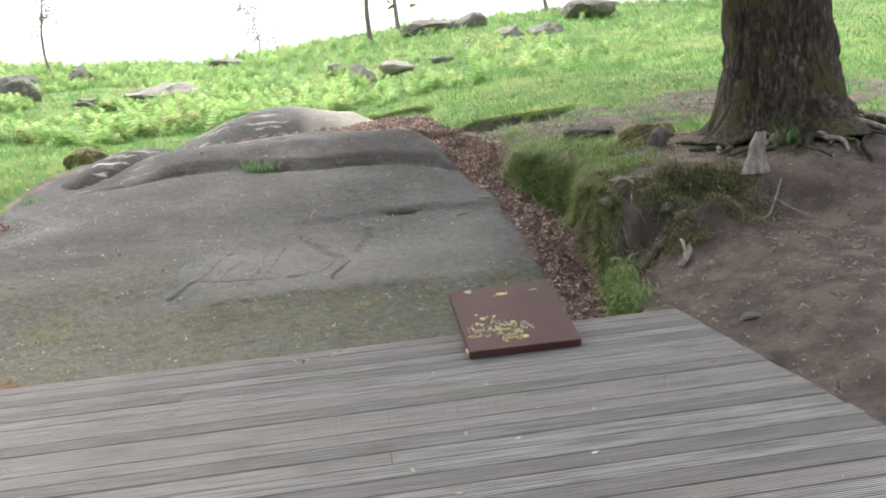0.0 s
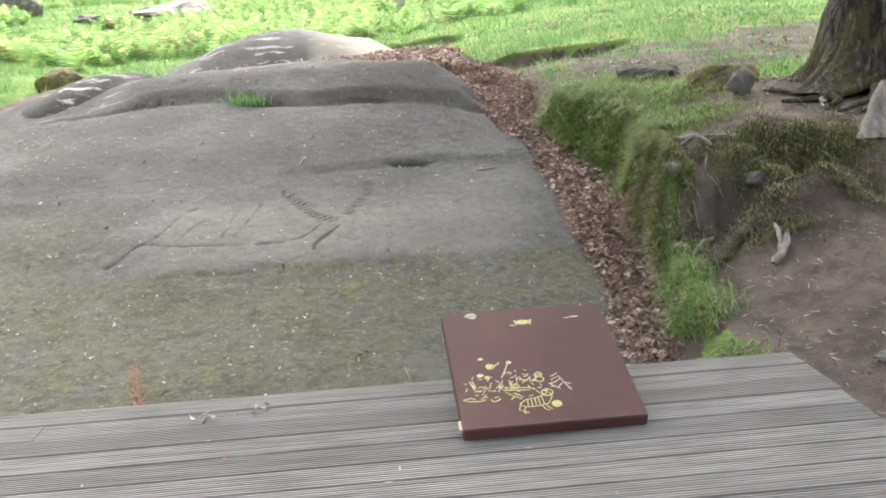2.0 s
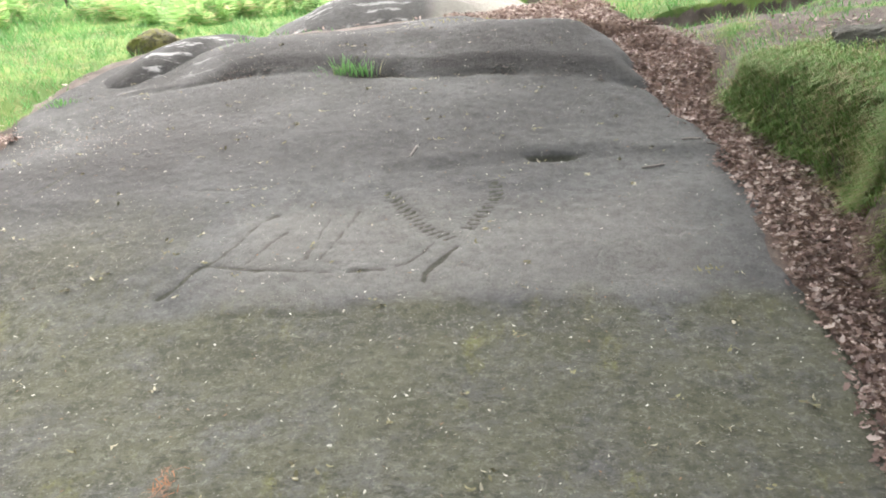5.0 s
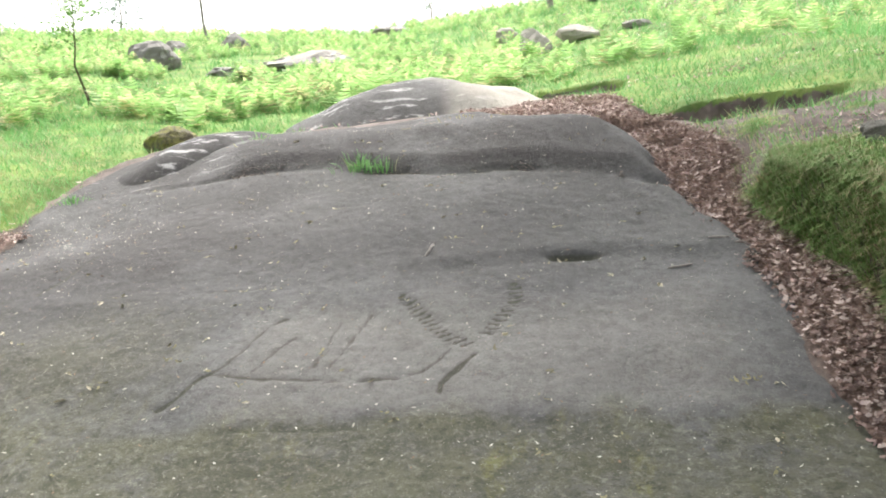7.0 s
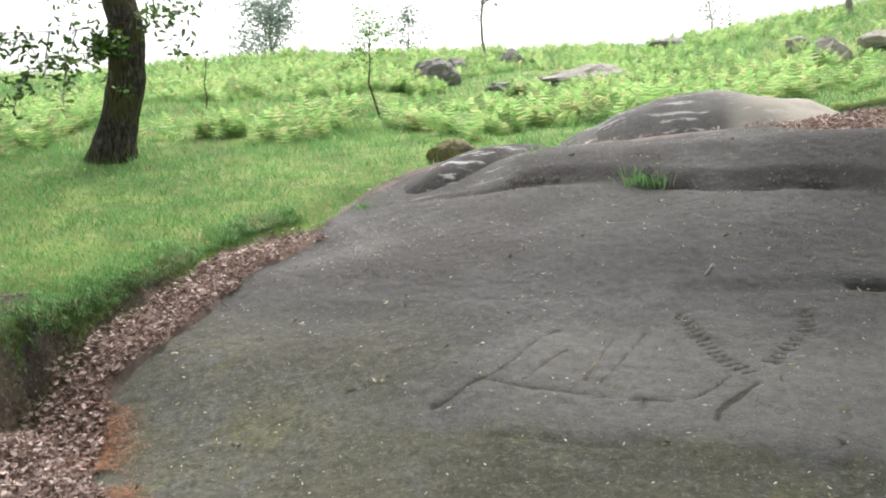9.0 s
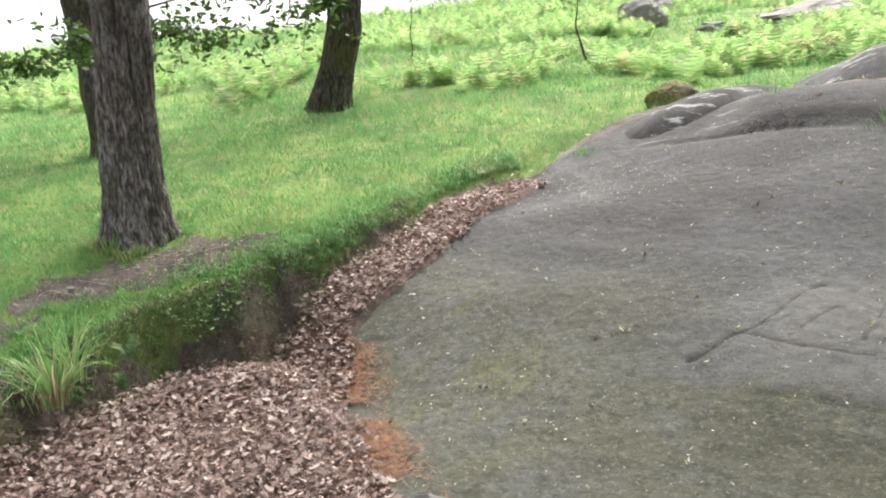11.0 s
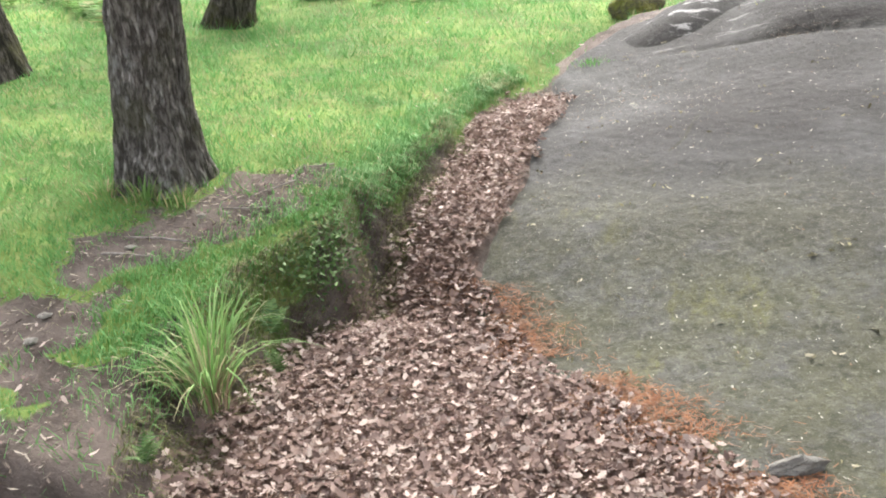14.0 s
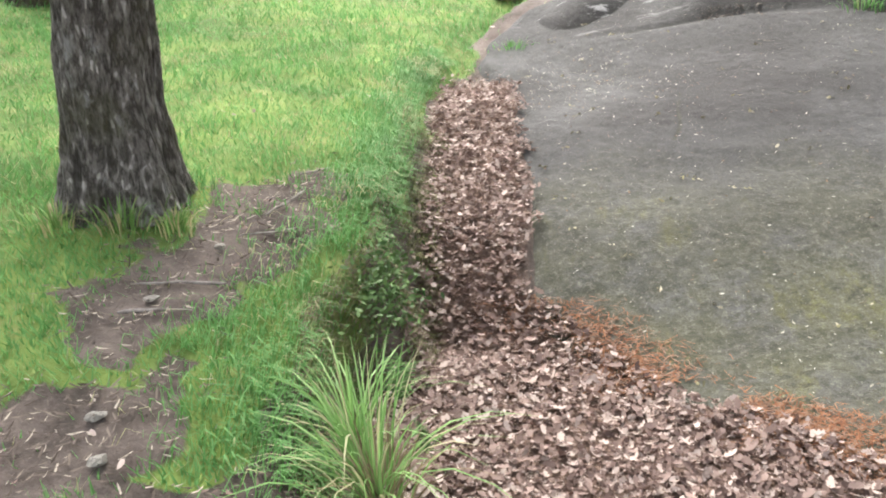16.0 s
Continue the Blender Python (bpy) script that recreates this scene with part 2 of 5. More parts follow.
GRASS = material("grass_blade", meadow_tone((0.095, 0.235, 0.06), (0.185, 0.375, 0.13), (0.36, 0.36, 0.19), 0.04), 0.6, thin=0.4)
LUSH = material("lush_grass_blade", meadow_tone((0.12, 0.225, 0.06), (0.26, 0.4, 0.13), (0.36, 0.32, 0.17), 0.24), 0.6, thin=0.4)
FERN = material("bracken_frond", meadow_tone((0.19, 0.35, 0.1), (0.34, 0.5, 0.2), (0.48, 0.45, 0.24), 0.12), 0.6, thin=0.55)
OAK_LEAF = material("oak_leaf", tone((0.04, 0.09, 0.02), (0.1, 0.18, 0.04)), 0.5, thin=0.35)
DEAD_LEAF = material("dead_leaf", tone((0.15, 0.098, 0.082), (0.31, 0.222, 0.19), (0.46, 0.37, 0.325), 0.28), 0.7, thin=0.15)
DEAD_LEAF_ONE = material("dead_leaf_single", tone_object((0.15, 0.098, 0.082), (0.31, 0.222, 0.19), (0.46, 0.37, 0.325)), 0.7, thin=0.15)
NEEDLE = material("rusty_needles", tone((0.17, 0.07, 0.035), (0.32, 0.155, 0.08), (0.26, 0.17, 0.12), 0.3), 0.8)


# ---- shape of the land ----
LATTICE = np.random.RandomState(7).rand(256, 256)


def wave(x, y, size, seed=0):
    """Smooth noise from -1 to 1 with bumps of that size in metres."""
    u, v = np.asarray(x) / size + 17.3 * seed, np.asarray(y) / size + 41.7 * seed
    i, j = np.floor(u).astype(int), np.floor(v).astype(int)
    a, b = u - i, v - j
    a, b = a * a * (3 - 2 * a), b * b * (3 - 2 * b)
    at = lambda p, q: LATTICE[p % 256, q % 256]
    return 2 * ((at(i, j) * (1 - a) + at(i + 1, j) * a) * (1 - b) + (at(i, j + 1) * (1 - a) + at(i + 1, j + 1) * a) * b) - 1


def step(lo, hi, v):
    s = np.clip((np.asarray(v, float) - lo) / (hi - lo), 0, 1)
    return s * s * (3 - 2 * s)


def curve(knots, soft=0.35):
    """A smooth line through (place, value) knots."""
    k = np.array(knots, float)
    s = np.arange(k[0, 0] - 3, k[-1, 0] + 3, 0.05)
    v = np.interp(s, k[:, 0], k[:, 1])
    n = max(1, int(soft / 0.05))
    pad = np.pad(v, n, mode="edge")
    v = np.convolve(pad, np.ones(2 * n + 1) / (2 * n + 1), "valid")
    return lambda q: np.interp(q, s, v)


DECK_Y, DECK_X = 5.525, 2.27
slope_line = curve([(4.6, -0.72), (6.2, -0.64), (7.4, -0.55), (8.0, -0.48), (8.6, -0.37), (9.0, -0.25), (9.3, -0.16), (9.6, -0.08), (10.2, 0.06), (10.8, 0.205), (11.4, 0.37),
                    (12.2, 0.61), (12.8, 0.8), (13.1, 0.9), (13.6, 1.1), (14.2, 1.18), (15, 1.28), (16, 1.4), (18, 1.5)], 0.15)
rock_left = curve([(5.02, -1.86), (6.3, -2.1), (7.53, -3.17), (7.77, -3.55), (8.1, -3.76), (8.22, -4.17), (8.82, -4.6), (9.15, -4.9), (9.52, -4.87), (10.14, -4.8), (11.1, -4.85), (12.7, -4.85), (13.2, -5.0), (13.8, -4.9), (14.6, -4.4), (15.5, -3.6), (17, -2.8)], 0.1)
rock_right = curve([(5.05, 1.77), (7.49, 2.03), (8.43, 2.2), (9.17, 2.16), (10.3, 2.12), (11.2, 1.98), (11.7, 1.75), (12.2, 1.5), (13.0, 1.3), (13.5, 1.1), (14.4, 0.3), (15.2, -0.2), (16, -0.4)], 0.12)
left_foot = curve([(5.0, -4.9), (6.2, -5.1), (6.7, -5.38), (7.3, -5.5), (8.0, -5.6), (8.6, -5.4), (9.2, -5.42), (10, -5.42), (10.8, -5.4), (11.5, -5.45), (12.6, -5.35), (13.4, -5.2), (14.2, -5.0), (15, -4.6), (17, -3.6)], 0.2)
right_foot = curve([(5.05, 2.03), (6.82, 2.27), (7.6, 2.42), (8.47, 2.61), (9.28, 2.63), (10.0, 2.78), (10.68, 2.66), (11.35, 2.44), (11.8, 2.34), (12.2, 2.3), (12.6, 2.5), (12.9, 2.45), (13.3, 2.2), (13.9, 2.05), (15, 1.9), (17, 1.6), (19, 1.2)], 0.15)


LEDGES = ((0.7, 2.3, 18.75, -0.2, 0.42), (1.75, 4.4, 15.15, -0.2, 0.34), (1.25, 2.3, 14.15, -0.6, 0.26), (1.0, 1.7, 15.9, -0.3, 0.16))


def ledge_lines(x, y):
    """For each broken turf step: its strength, the distance north of its edge, and its drop."""
    for x0, x1, y0, tilt, drop in LEDGES:
        line = y - y0 - tilt * (x - x0) + 0.12 * wave(x, y, 0.4, 18)
        yield step(-0.95, -0.3, wave(x, y, 0.8, 19)) * step(x0, x0 + 0.25, x) * step(x1, x1 - 0.4, x), line, drop


def land(x, y):
    """Open hillside: left field, right terrace, and the crest round it."""
    x, y = np.asarray(x, float), np.asarray(y, float)
    dx, dy = x, y - 4.0
    r = np.hypot(dx, dy) + 1e-6
    q = np.where(r < 36, r, 36 + 12 * np.tanh((r - 36) / 12))
    ux, uy = dx / r * q, 4.0 + dy / r * q
    west = -1.1 - 0.07 * ux + 0.115 * uy + 0.018 * np.maximum(0, q - 18)
    east = 0.65 + 0.12 * (uy - 9) + 0.085 * (np.clip(ux, 1.0, 6) - 3) + 0.042 * np.maximum(0, q - 18)
    z = west + (east - west) * step(-7, 2.2, ux) - 0.12 * np.maximum(0, r - 46)
    z = np.where(y < 4, np.maximum(z, -1.2 + 0 * z), z)
    rough = step(9, 26, r)
    return z + (0.10 * wave(x, y, 2.6, 3) + 0.05 * wave(x, y, 0.9, 4)) * (0.25 + rough) + 0.25 * wave(x, y, 9, 5) * rough


def slab(x, y):
    """The bare rock face before its edges."""
    yy = y + 0.25 * np.clip(x + 0.2, -4, 1.6) * step(11, 13, y)
    return slope_line(yy) - (0.012 - 0.008 * step(8.8, 9.8, y)) * (x + 0.3) ** 2


def ground(x, y):
    x, y = np.asarray(x, float), np.asarray(y, float)
    floor = slab(x, y) + 0.0
    pool = step(-2.8, -4.6, x) * step(9.0, 8.3, y)
    floor = floor * (1 - pool) + pool * (-0.6 + 0.12 * step(-4.6, -5.4, x))
    floor = floor + 0.09 * step(-4.4, -5.0, x) * step(8.8, 9.3, y) * step(13.0, 12.0, y)
    hill = land(x, y)
    jag = 0.10 * wave(x, y, 0.45, 8) + 0.05 * wave(x, y, 0.17, 9)
    # western bank: a turf lip over the ditch, rounded towards it
    lf = left_foot(y)
    lip = hill - 0.22 * np.exp(-np.maximum(0, lf - 0.2 - x) / 0.35)
    lip = np.where(y < 7.4, lip - 0.1 * step(7.4, 6.2, y), lip)
    wide = 0.26
    w = step(0.0, -1.0, (x - lf + jag) / wide)
    z = floor + (lip - floor) * w
    # eastern bank and the bare slope south of the great tree
    rf = right_foot(y)
    low = -0.28 + 0.33 * step(2.7, 3.9, x) + 0.05 * np.maximum(0, x - 4) + 0.08 * (y - 6.5) * step(4.5, 6.5, y)
    low = low - 0.12 * step(6.0, 5.0, y)
    run = 0.26 + 0.95 * np.clip(x - 3.8, 0, 1.5)
    south = step(8.35 - run, 8.35 + 0.15, y + 0.18 * wave(x, y, 0.5, 11))
    # the root plate stands out as a knoll
    near_plate = np.exp(-((x - 3.2) ** 2 / 0.7 + (y - 8.4) ** 2 / 0.4))
    knoll = near_plate * (0.08 + 0.14 * wave(x, y, 0.33, 16) + 0.1 * wave(x, y, 0.14, 17))
    knoll = knoll - 0.26 * np.exp(-(((x - 3.0) / 0.32) ** 2 + ((y - 8.22) / 0.13) ** 2))
    bulge = np.exp(-(((x - 3.62) / 0.42) ** 2 + ((y - 7.98) / 0.3) ** 2))
    bank = low + (hill - low) * south + knoll + bulge * (0.26 + 0.1 * wave(x, y, 0.22, 18))
    bank = bank - 0.12 * np.exp(-np.maximum(0, x - rf - 0.25) / 0.3) * south
    e = step(0.0, 1.0, (x - rf + jag) / 0.25)
    z = z + (bank - z) * e
    # the land closes behind the rock
    shut = step(15.2, 17.2, y + 0.3 * wave(x, y, 0.8, 12) - 0.9 * step(0.2, 1.2, x))
    z = z + (hill - z) * shut
    # hollow under the deck
    under = step(5.75, 5.35, y) * step(-8.6, -7.9, x) * step(2.75, 2.2, x)
    z = z + (np.minimum(z, -0.62) - z) * under
    z = z - 0.5 * np.exp(-(((x + 5.6) / 0.5) ** 2 + ((y - 5.82) / 0.24) ** 2) ** 2)
    # turf steps that break away towards the gully
    for k, line, drop in ledge_lines(x, y):
        z = z - drop * k * step(0.06, -0.04, line) * step(-1.3, -0.1, line)
    return z + 0.02 * wave(x, y, 0.3, 14)


def in_rock(x, y):
    return (x > rock_left(y)) & (x < rock_right(y)) & (y < 15.6)


def litter_mask(x, y):
    """1 on the leaf-filled ditches."""
    a = step(-0.06, 0.1, x - left_foot(y) + 0.1) * step(0.14, 0.0, x - rock_left(y) + 0.06 * wave(x, y, 0.2, 33)) * step(13.2, 12.0, y)
    b = step(0.06, -0.08, x - right_foot(y) - 0.03) * step(-0.08, 0.06, x - rock_right(y)) * step(17.2, 16.2, y)
    return np.clip(a + b, 0, 1)


def turf_mask(x, y):
    """1 where grass grows, 0 on bare earth."""
    lf, rf = left_foot(y), right_foot(y)
    west = step(-0.14, -0.32, x - lf + 0.12 * wave(x, y, 0.35, 29) - 0.2 * step(10.5, 12.5, y))
    away = np.full(np.shape(x), 9.0)  # worn path beside the oak
    for px, py, pr in ((-6.75, 6.6, 0.45), (-6.45, 6.95, 0.38), (-6.55, 7.4, 0.2), (-6.5, 7.8, 0.36), (-6.45, 8.2, 0.38), (-6.35, 8.6, 0.36), (-6.22, 9.0, 0.32), (-6.05, 9.35, 0.26)):
        away = np.minimum(away, np.hypot(x - px, y - py) / pr)
    trod = step(1.35, 0.6, away + 0.4 * wave(x, y, 0.3, 27) + 0.2 * wave(x, y, 0.1, 23))
    trod = np.maximum(trod, 0.9 * step(6.5, 6.15, y + 0.15 * wave(x, y, 0.3, 28)))
    trod = np.maximum(trod, 0.3 * step(-5.9, -5.3, x) * step(12.6, 13.4, y) * step(15.0, 14.0, y))
    east = step(0.05, 0.25, x - rf + 0.1 * wave(x, y, 0.35, 30))
    bare = step(10.9, 10.2, y + 0.3 * wave(x, y, 0.7, 24)) * step(3.0, 3.35, x + 0.1 * wave(x, y, 0.4, 25)) * step(7.6, 6.6, x)
    bare = np.maximum(bare, step(9.15, 8.85, y) * step(0.1, 0.3, x - rf + 0.08 * wave(x, y, 0.3, 26)))
    bare = np.maximum(bare, 0.8 * np.exp(-(((x - 3.9) / 0.75) ** 2 + ((y - 11.7) / 0.45) ** 2) ** 2))
    bare = np.maximum(bare, (0.62 + 0.3 * wave(x, y, 0.5, 31)) * step(14.9, 13.6, y) * step(10.8, 11.3, y - 0.7 * step(3.1, 2.7, x) + 0.15 * wave(x, y, 0.4, 32)) * step(2.0, 2.5, x))
    bare = np.maximum(bare, 0.9 * np.exp(-(((x - 3.35) / 0.6) ** 2 + ((y - 12.1) / 0.3) ** 2) ** 2))
    sod = step(7.9, 7.4, y) * step(-6.5, -6.2, x) * step(0.25, -0.15, wave(x, y, 0.3, 37) + 0.3 * wave(x, y, 0.12, 38))
    trod = np.maximum(trod, 0.95 * sod)
    m = west * (1 - trod) + east * (1 - bare)
    hill = step(15.2, 16.8, y)
    worn = np.zeros(np.shape(x))
    for k, line, drop in ledge_lines(x, y):
        worn = np.maximum(worn, k * step(0.08, 0.0, line) * step(-0.75, -0.2, line))
    m, hill = m * (1 - worn), hill * (1 - worn)
    return np.clip(np.maximum(m, hill) - 0.35 * step(12, 20, y) * step(0.2, 0.6, wave(x, y, 1.7, 21) + 0.4 * wave(x, y, 0.6, 22)), 0, 1)


def mesh_object(name, verts, faces, mat, smooth=True, parent=None, label=""):
    me = bpy.data.meshes.new(name)
    me.from_pydata(verts, [], faces)
    me.materials.append(mat)
    if smooth:
        me.polygons.foreach_set("use_smooth", np.ones(len(me.polygons), bool))
    ob = new(name, me)
    if parent:
        ob.parent = parent
    return tagged(ob, label)


def part(name, bm, mat, parent, label="", smooth=False):
    """Links a bmesh as one mesh object under a thing."""
    me = bpy.data.meshes.new(name)
    bm.normal_update()
    bm.to_mesh(me)
    bm.free()
    me.materials.append(mat)
    if smooth:
        me.polygons.foreach_set("use_smooth", np.ones(len(me.polygons), bool))
    ob = new(name, me)
    ob.parent = parent
    return tagged(ob, label)


def sheet(name, xs, ys, height, mat, fields):
    """A height field over two rows of places, with named point values for its material."""
    gx, gy = np.meshgrid(xs, ys)
    gz = height(gx, gy)
    nx, ny = len(xs), len(ys)
    idx = np.arange(nx * ny).reshape(ny, nx)
    quads = np.stack([idx[:-1, :-1], idx[:-1, 1:], idx[1:, 1:], idx[1:, :-1]], -1).reshape(-1, 4)
    return grid_object(name, np.stack([gx, gy, gz], -1).reshape(-1, 3), quads, mat, {k: f(gx, gy) for k, f in fields.items()})


def grid_object(name, co, quads, mat, values):
    me = bpy.data.meshes.new(name)
    me.vertices.add(len(co))
    me.vertices.foreach_set("co", np.ascontiguousarray(co, np.float32).ravel())
    n = quads.shape[1]
    me.loops.add(quads.size)
    me.loops.foreach_set("vertex_index", np.ascontiguousarray(quads, np.int32).ravel())
    me.polygons.add(len(quads))
    me.polygons.foreach_set("loop_start", np.arange(0, quads.size, n, dtype=np.int32))
    me.update(calc_edges=True)
    me.polygons.foreach_set("use_smooth", np.ones(len(quads), bool))
    for key, v in values.items():
        me.attributes.new(key, "FLOAT", "POINT").data.foreach_set("value", np.ascontiguousarray(v, np.float32).ravel())
    me.materials.append(mat)
    return new(name, me)


def spread(lo, hi, fine, out_lo, out_hi, grow=1.12):
    """Places that are fine between lo and hi and widen outward."""
    mid = list(np.arange(lo, hi, fine))
    up, s = [], fine
    v = mid[-1]
    while v < out_hi:
        s *= grow
        v += s
        up.append(v)
    down, s, v = [], fine, lo
    while v > out_lo:
        s *= grow
        v -= s
        down.append(v)
    return np.array(down[::-1] + mid + up)


def sunk(x, y):
    z = ground(x, y)
    inside = step(0.0, 0.35, x - rock_left(y)) * step(0.0, -0.35, x - rock_right(y)) * step(15.3, 14.8, y)
    return z - 0.02 - 0.2 * inside


land_sheet = sheet("ground", spread(-8.2, 6.2, 0.05, -500, 500), spread(4.8, 19.4, 0.05, -300, 600), sunk, SOIL,
                   {"grass": turf_mask, "litter": litter_mask})
tagged(land_sheet, "grassy hillside with bare earth and leaf-filled ditches", "ground", kind="structure")

# ---- the carved rock ----
STAG = [  # grooves as lines in plan: body, legs, neck and ground crack
    [(-1.95, 9.1), (-1.87, 9.18), (-1.81, 9.29), (-1.77, 9.37), (-1.71, 9.42)],
    [(-1.71, 9.42), (-1.44, 9.37), (-0.91, 9.31), (-0.62, 9.31), (-0.41, 9.34), (-0.31, 9.41), (-0.22, 9.52), (-0.16, 9.62)],
    [(-0.19, 9.19), (-0.19, 9.26), (-0.14, 9.34), (-0.06, 9.45), (0.01, 9.56)],
    [(-1.71, 9.42), (-1.63, 9.53), (-1.55, 9.73), (-1.51, 9.88), (-1.45, 10.03), (-1.37, 10.11)],
    [(-1.44, 9.44), (-1.37, 9.58), (-1.29, 9.73), (-1.23, 9.82)],
    [(-0.92, 9.45), (-0.87, 9.61), (-0.81, 9.83), (-0.74, 10.14)],
    [(-1.03, 9.46), (-0.99, 9.69), (-0.95, 10.03)],
    [(-0.78, 9.38), (-0.67, 9.63), (-0.62, 9.85)],
    [(-1.54, 8.88), (-1.41, 8.89), (-1.16, 8.88), (-0.89, 8.87), (-0.65, 8.86)],
    [(-2.24, 10.62), (-1.9, 10.6), (-1.54, 10.62), (-1.31, 10.61)],
    [(-3.64, 10.75), (-3.54, 11.0), (-3.5, 11.3), (-3.4, 11.7)],
    [(-3.2, 8.78), (-3.05, 8.86), (-2.9, 8.98)],
]
ANTLER = [[(-0.54, 10.38), (-0.41, 10.16), (-0.28, 9.94), (-0.17, 9.78), (-0.03, 9.7)], [(0.29, 10.49), (0.3, 10.31), (0.25, 10.15), (0.17, 9.99), (0.09, 9.84)]]


def line_distance(x, y, pts):
    d = np.full(np.shape(x), 9.0)
    for (ax, ay), (bx, by) in zip(pts[:-1], pts[1:]):
        vx, vy = bx - ax, by - ay
        s = np.clip(((x - ax) * vx + (y - ay) * vy) / (vx * vx + vy * vy), 0, 1)
        d = np.minimum(d, np.hypot(x - ax - s * vx, y - ay - s * vy))
    return d


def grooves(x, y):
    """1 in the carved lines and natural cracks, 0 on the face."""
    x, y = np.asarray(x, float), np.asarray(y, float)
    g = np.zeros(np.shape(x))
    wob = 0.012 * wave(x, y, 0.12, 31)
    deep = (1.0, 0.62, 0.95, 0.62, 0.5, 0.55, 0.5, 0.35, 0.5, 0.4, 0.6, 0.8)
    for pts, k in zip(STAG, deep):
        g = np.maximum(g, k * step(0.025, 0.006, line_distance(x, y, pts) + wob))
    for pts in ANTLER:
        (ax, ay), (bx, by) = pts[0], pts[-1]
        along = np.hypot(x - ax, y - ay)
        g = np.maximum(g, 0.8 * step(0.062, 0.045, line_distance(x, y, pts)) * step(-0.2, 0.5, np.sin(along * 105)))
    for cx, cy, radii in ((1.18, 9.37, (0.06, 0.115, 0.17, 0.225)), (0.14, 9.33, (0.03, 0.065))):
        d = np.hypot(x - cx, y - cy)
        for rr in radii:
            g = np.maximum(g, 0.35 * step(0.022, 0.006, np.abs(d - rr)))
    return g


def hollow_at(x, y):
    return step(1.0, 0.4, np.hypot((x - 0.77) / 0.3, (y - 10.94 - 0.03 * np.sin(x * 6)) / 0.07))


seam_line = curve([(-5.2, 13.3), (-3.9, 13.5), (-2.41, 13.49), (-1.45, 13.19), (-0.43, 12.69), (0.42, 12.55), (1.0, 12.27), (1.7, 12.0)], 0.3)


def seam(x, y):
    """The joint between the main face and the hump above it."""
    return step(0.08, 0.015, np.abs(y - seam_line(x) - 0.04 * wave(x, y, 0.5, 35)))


def rock_height(x, y):
    z = slab(x, y) + 0.03 * wave(x, y, 1.3, 41) * step(6, 8, y) + 0.012 * wave(x, y, 0.4, 42) + 0.005 * wave(x, y, 0.08, 43) + 0.003 * wave(x, y, 0.045, 46)
    # a low shelf runs west from the hollow; a faint fold crosses the face
    z = z + 0.045 * step(-0.12, 0.1, y - 10.9 - 0.1 * np.sin(x * 1.7)) * step(-1.6, 0.1, x) + 0.03 * step(-0.2, 0.2, y - 10.1 + 0.1 * x) - 0.014 * step(0.1, -0.1, y - 8.93 - 0.05 * wave(x, y, 0.5, 47)) * step(-2.0, -1.5, x)
    z = z - 0.015 * grooves(x, y) - 0.05 * hollow_at(x, y) - 0.035 * seam(x, y) * step(-0.6, 0.5, wave(x, y, 0.9, 36) + 0.2)
    over = y - seam_line(x) - 0.04 * wave(x, y, 0.5, 35)
    z = z + 0.1 * step(0.0, 0.3, over) * step(2.0, 0.9, over) * step(-3.5, -2.4, x)
    out = np.maximum(0, np.maximum(rock_left(y) + 0.05 * wave(x, y, 0.3, 44) - x, x - rock_right(y) + 0.05 * wave(x, y, 0.25, 45)))
    return z - 1.6 * out ** 2 - 0.25 * out


def rock_sheet():
    ys = np.concatenate([np.arange(5.1, 12.6, 0.022), np.arange(12.6, 16.1, 0.035)])
    u = np.linspace(0, 1, 340)
    gy, gu = np.meshgrid(ys, u, indexing="ij")
    gx = (rock_left(gy) - 0.35) * (1 - gu) + (rock_right(gy) + 0.35) * gu
    gz = rock_height(gx, gy)
    gz = gz - 0.5 * step(15.0, 16.0, gy)
    nx, ny = len(u), len(ys)
    idx = np.arange(nx * ny).reshape(ny, nx)
    quads = np.stack([idx[:-1, :-1], idx[:-1, 1:], idx[1:, 1:], idx[1:, :-1]], -1).reshape(-1, 4)
    up = step(-0.02, 0.12, gy - seam_line(gx)) * (0.4 + 0.6 * step(-4.2, -3.0, gx))
    low = step(9.08, 8.86, gy + 0.1 * wave(gx, gy, 0.5, 51) + 0.05 * wave(gx, gy, 0.15, 55))
    side = 0.75 * step(10.9, 9.6, gy + 0.3 * wave(gx, gy, 0.6, 56)) * step(-1.7, -2.6, gx + 0.3 * wave(gx, gy, 0.7, 57))
    dark = 0.6 * step(10.2, 11.2, gy + 0.35 * wave(gx, gy, 1.2, 52)) * (1 - 0.4 * step(0.2, 1.6, gx)) + 0.5 * up + 0.45 * step(-1.2, -2.4, gx + 0.5 * wave(gx, gy, 0.8, 54)) * step(9.0, 9.6, gy) * step(13.4, 12.6, gy)
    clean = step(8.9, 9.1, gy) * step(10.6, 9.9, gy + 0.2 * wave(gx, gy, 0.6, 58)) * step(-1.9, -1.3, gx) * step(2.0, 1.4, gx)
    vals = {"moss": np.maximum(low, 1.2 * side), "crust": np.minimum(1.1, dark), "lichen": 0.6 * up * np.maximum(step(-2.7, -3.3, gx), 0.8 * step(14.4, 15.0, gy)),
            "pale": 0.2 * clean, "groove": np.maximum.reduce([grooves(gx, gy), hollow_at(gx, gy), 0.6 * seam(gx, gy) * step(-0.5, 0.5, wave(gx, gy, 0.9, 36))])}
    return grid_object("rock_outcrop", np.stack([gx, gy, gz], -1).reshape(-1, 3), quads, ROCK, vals)


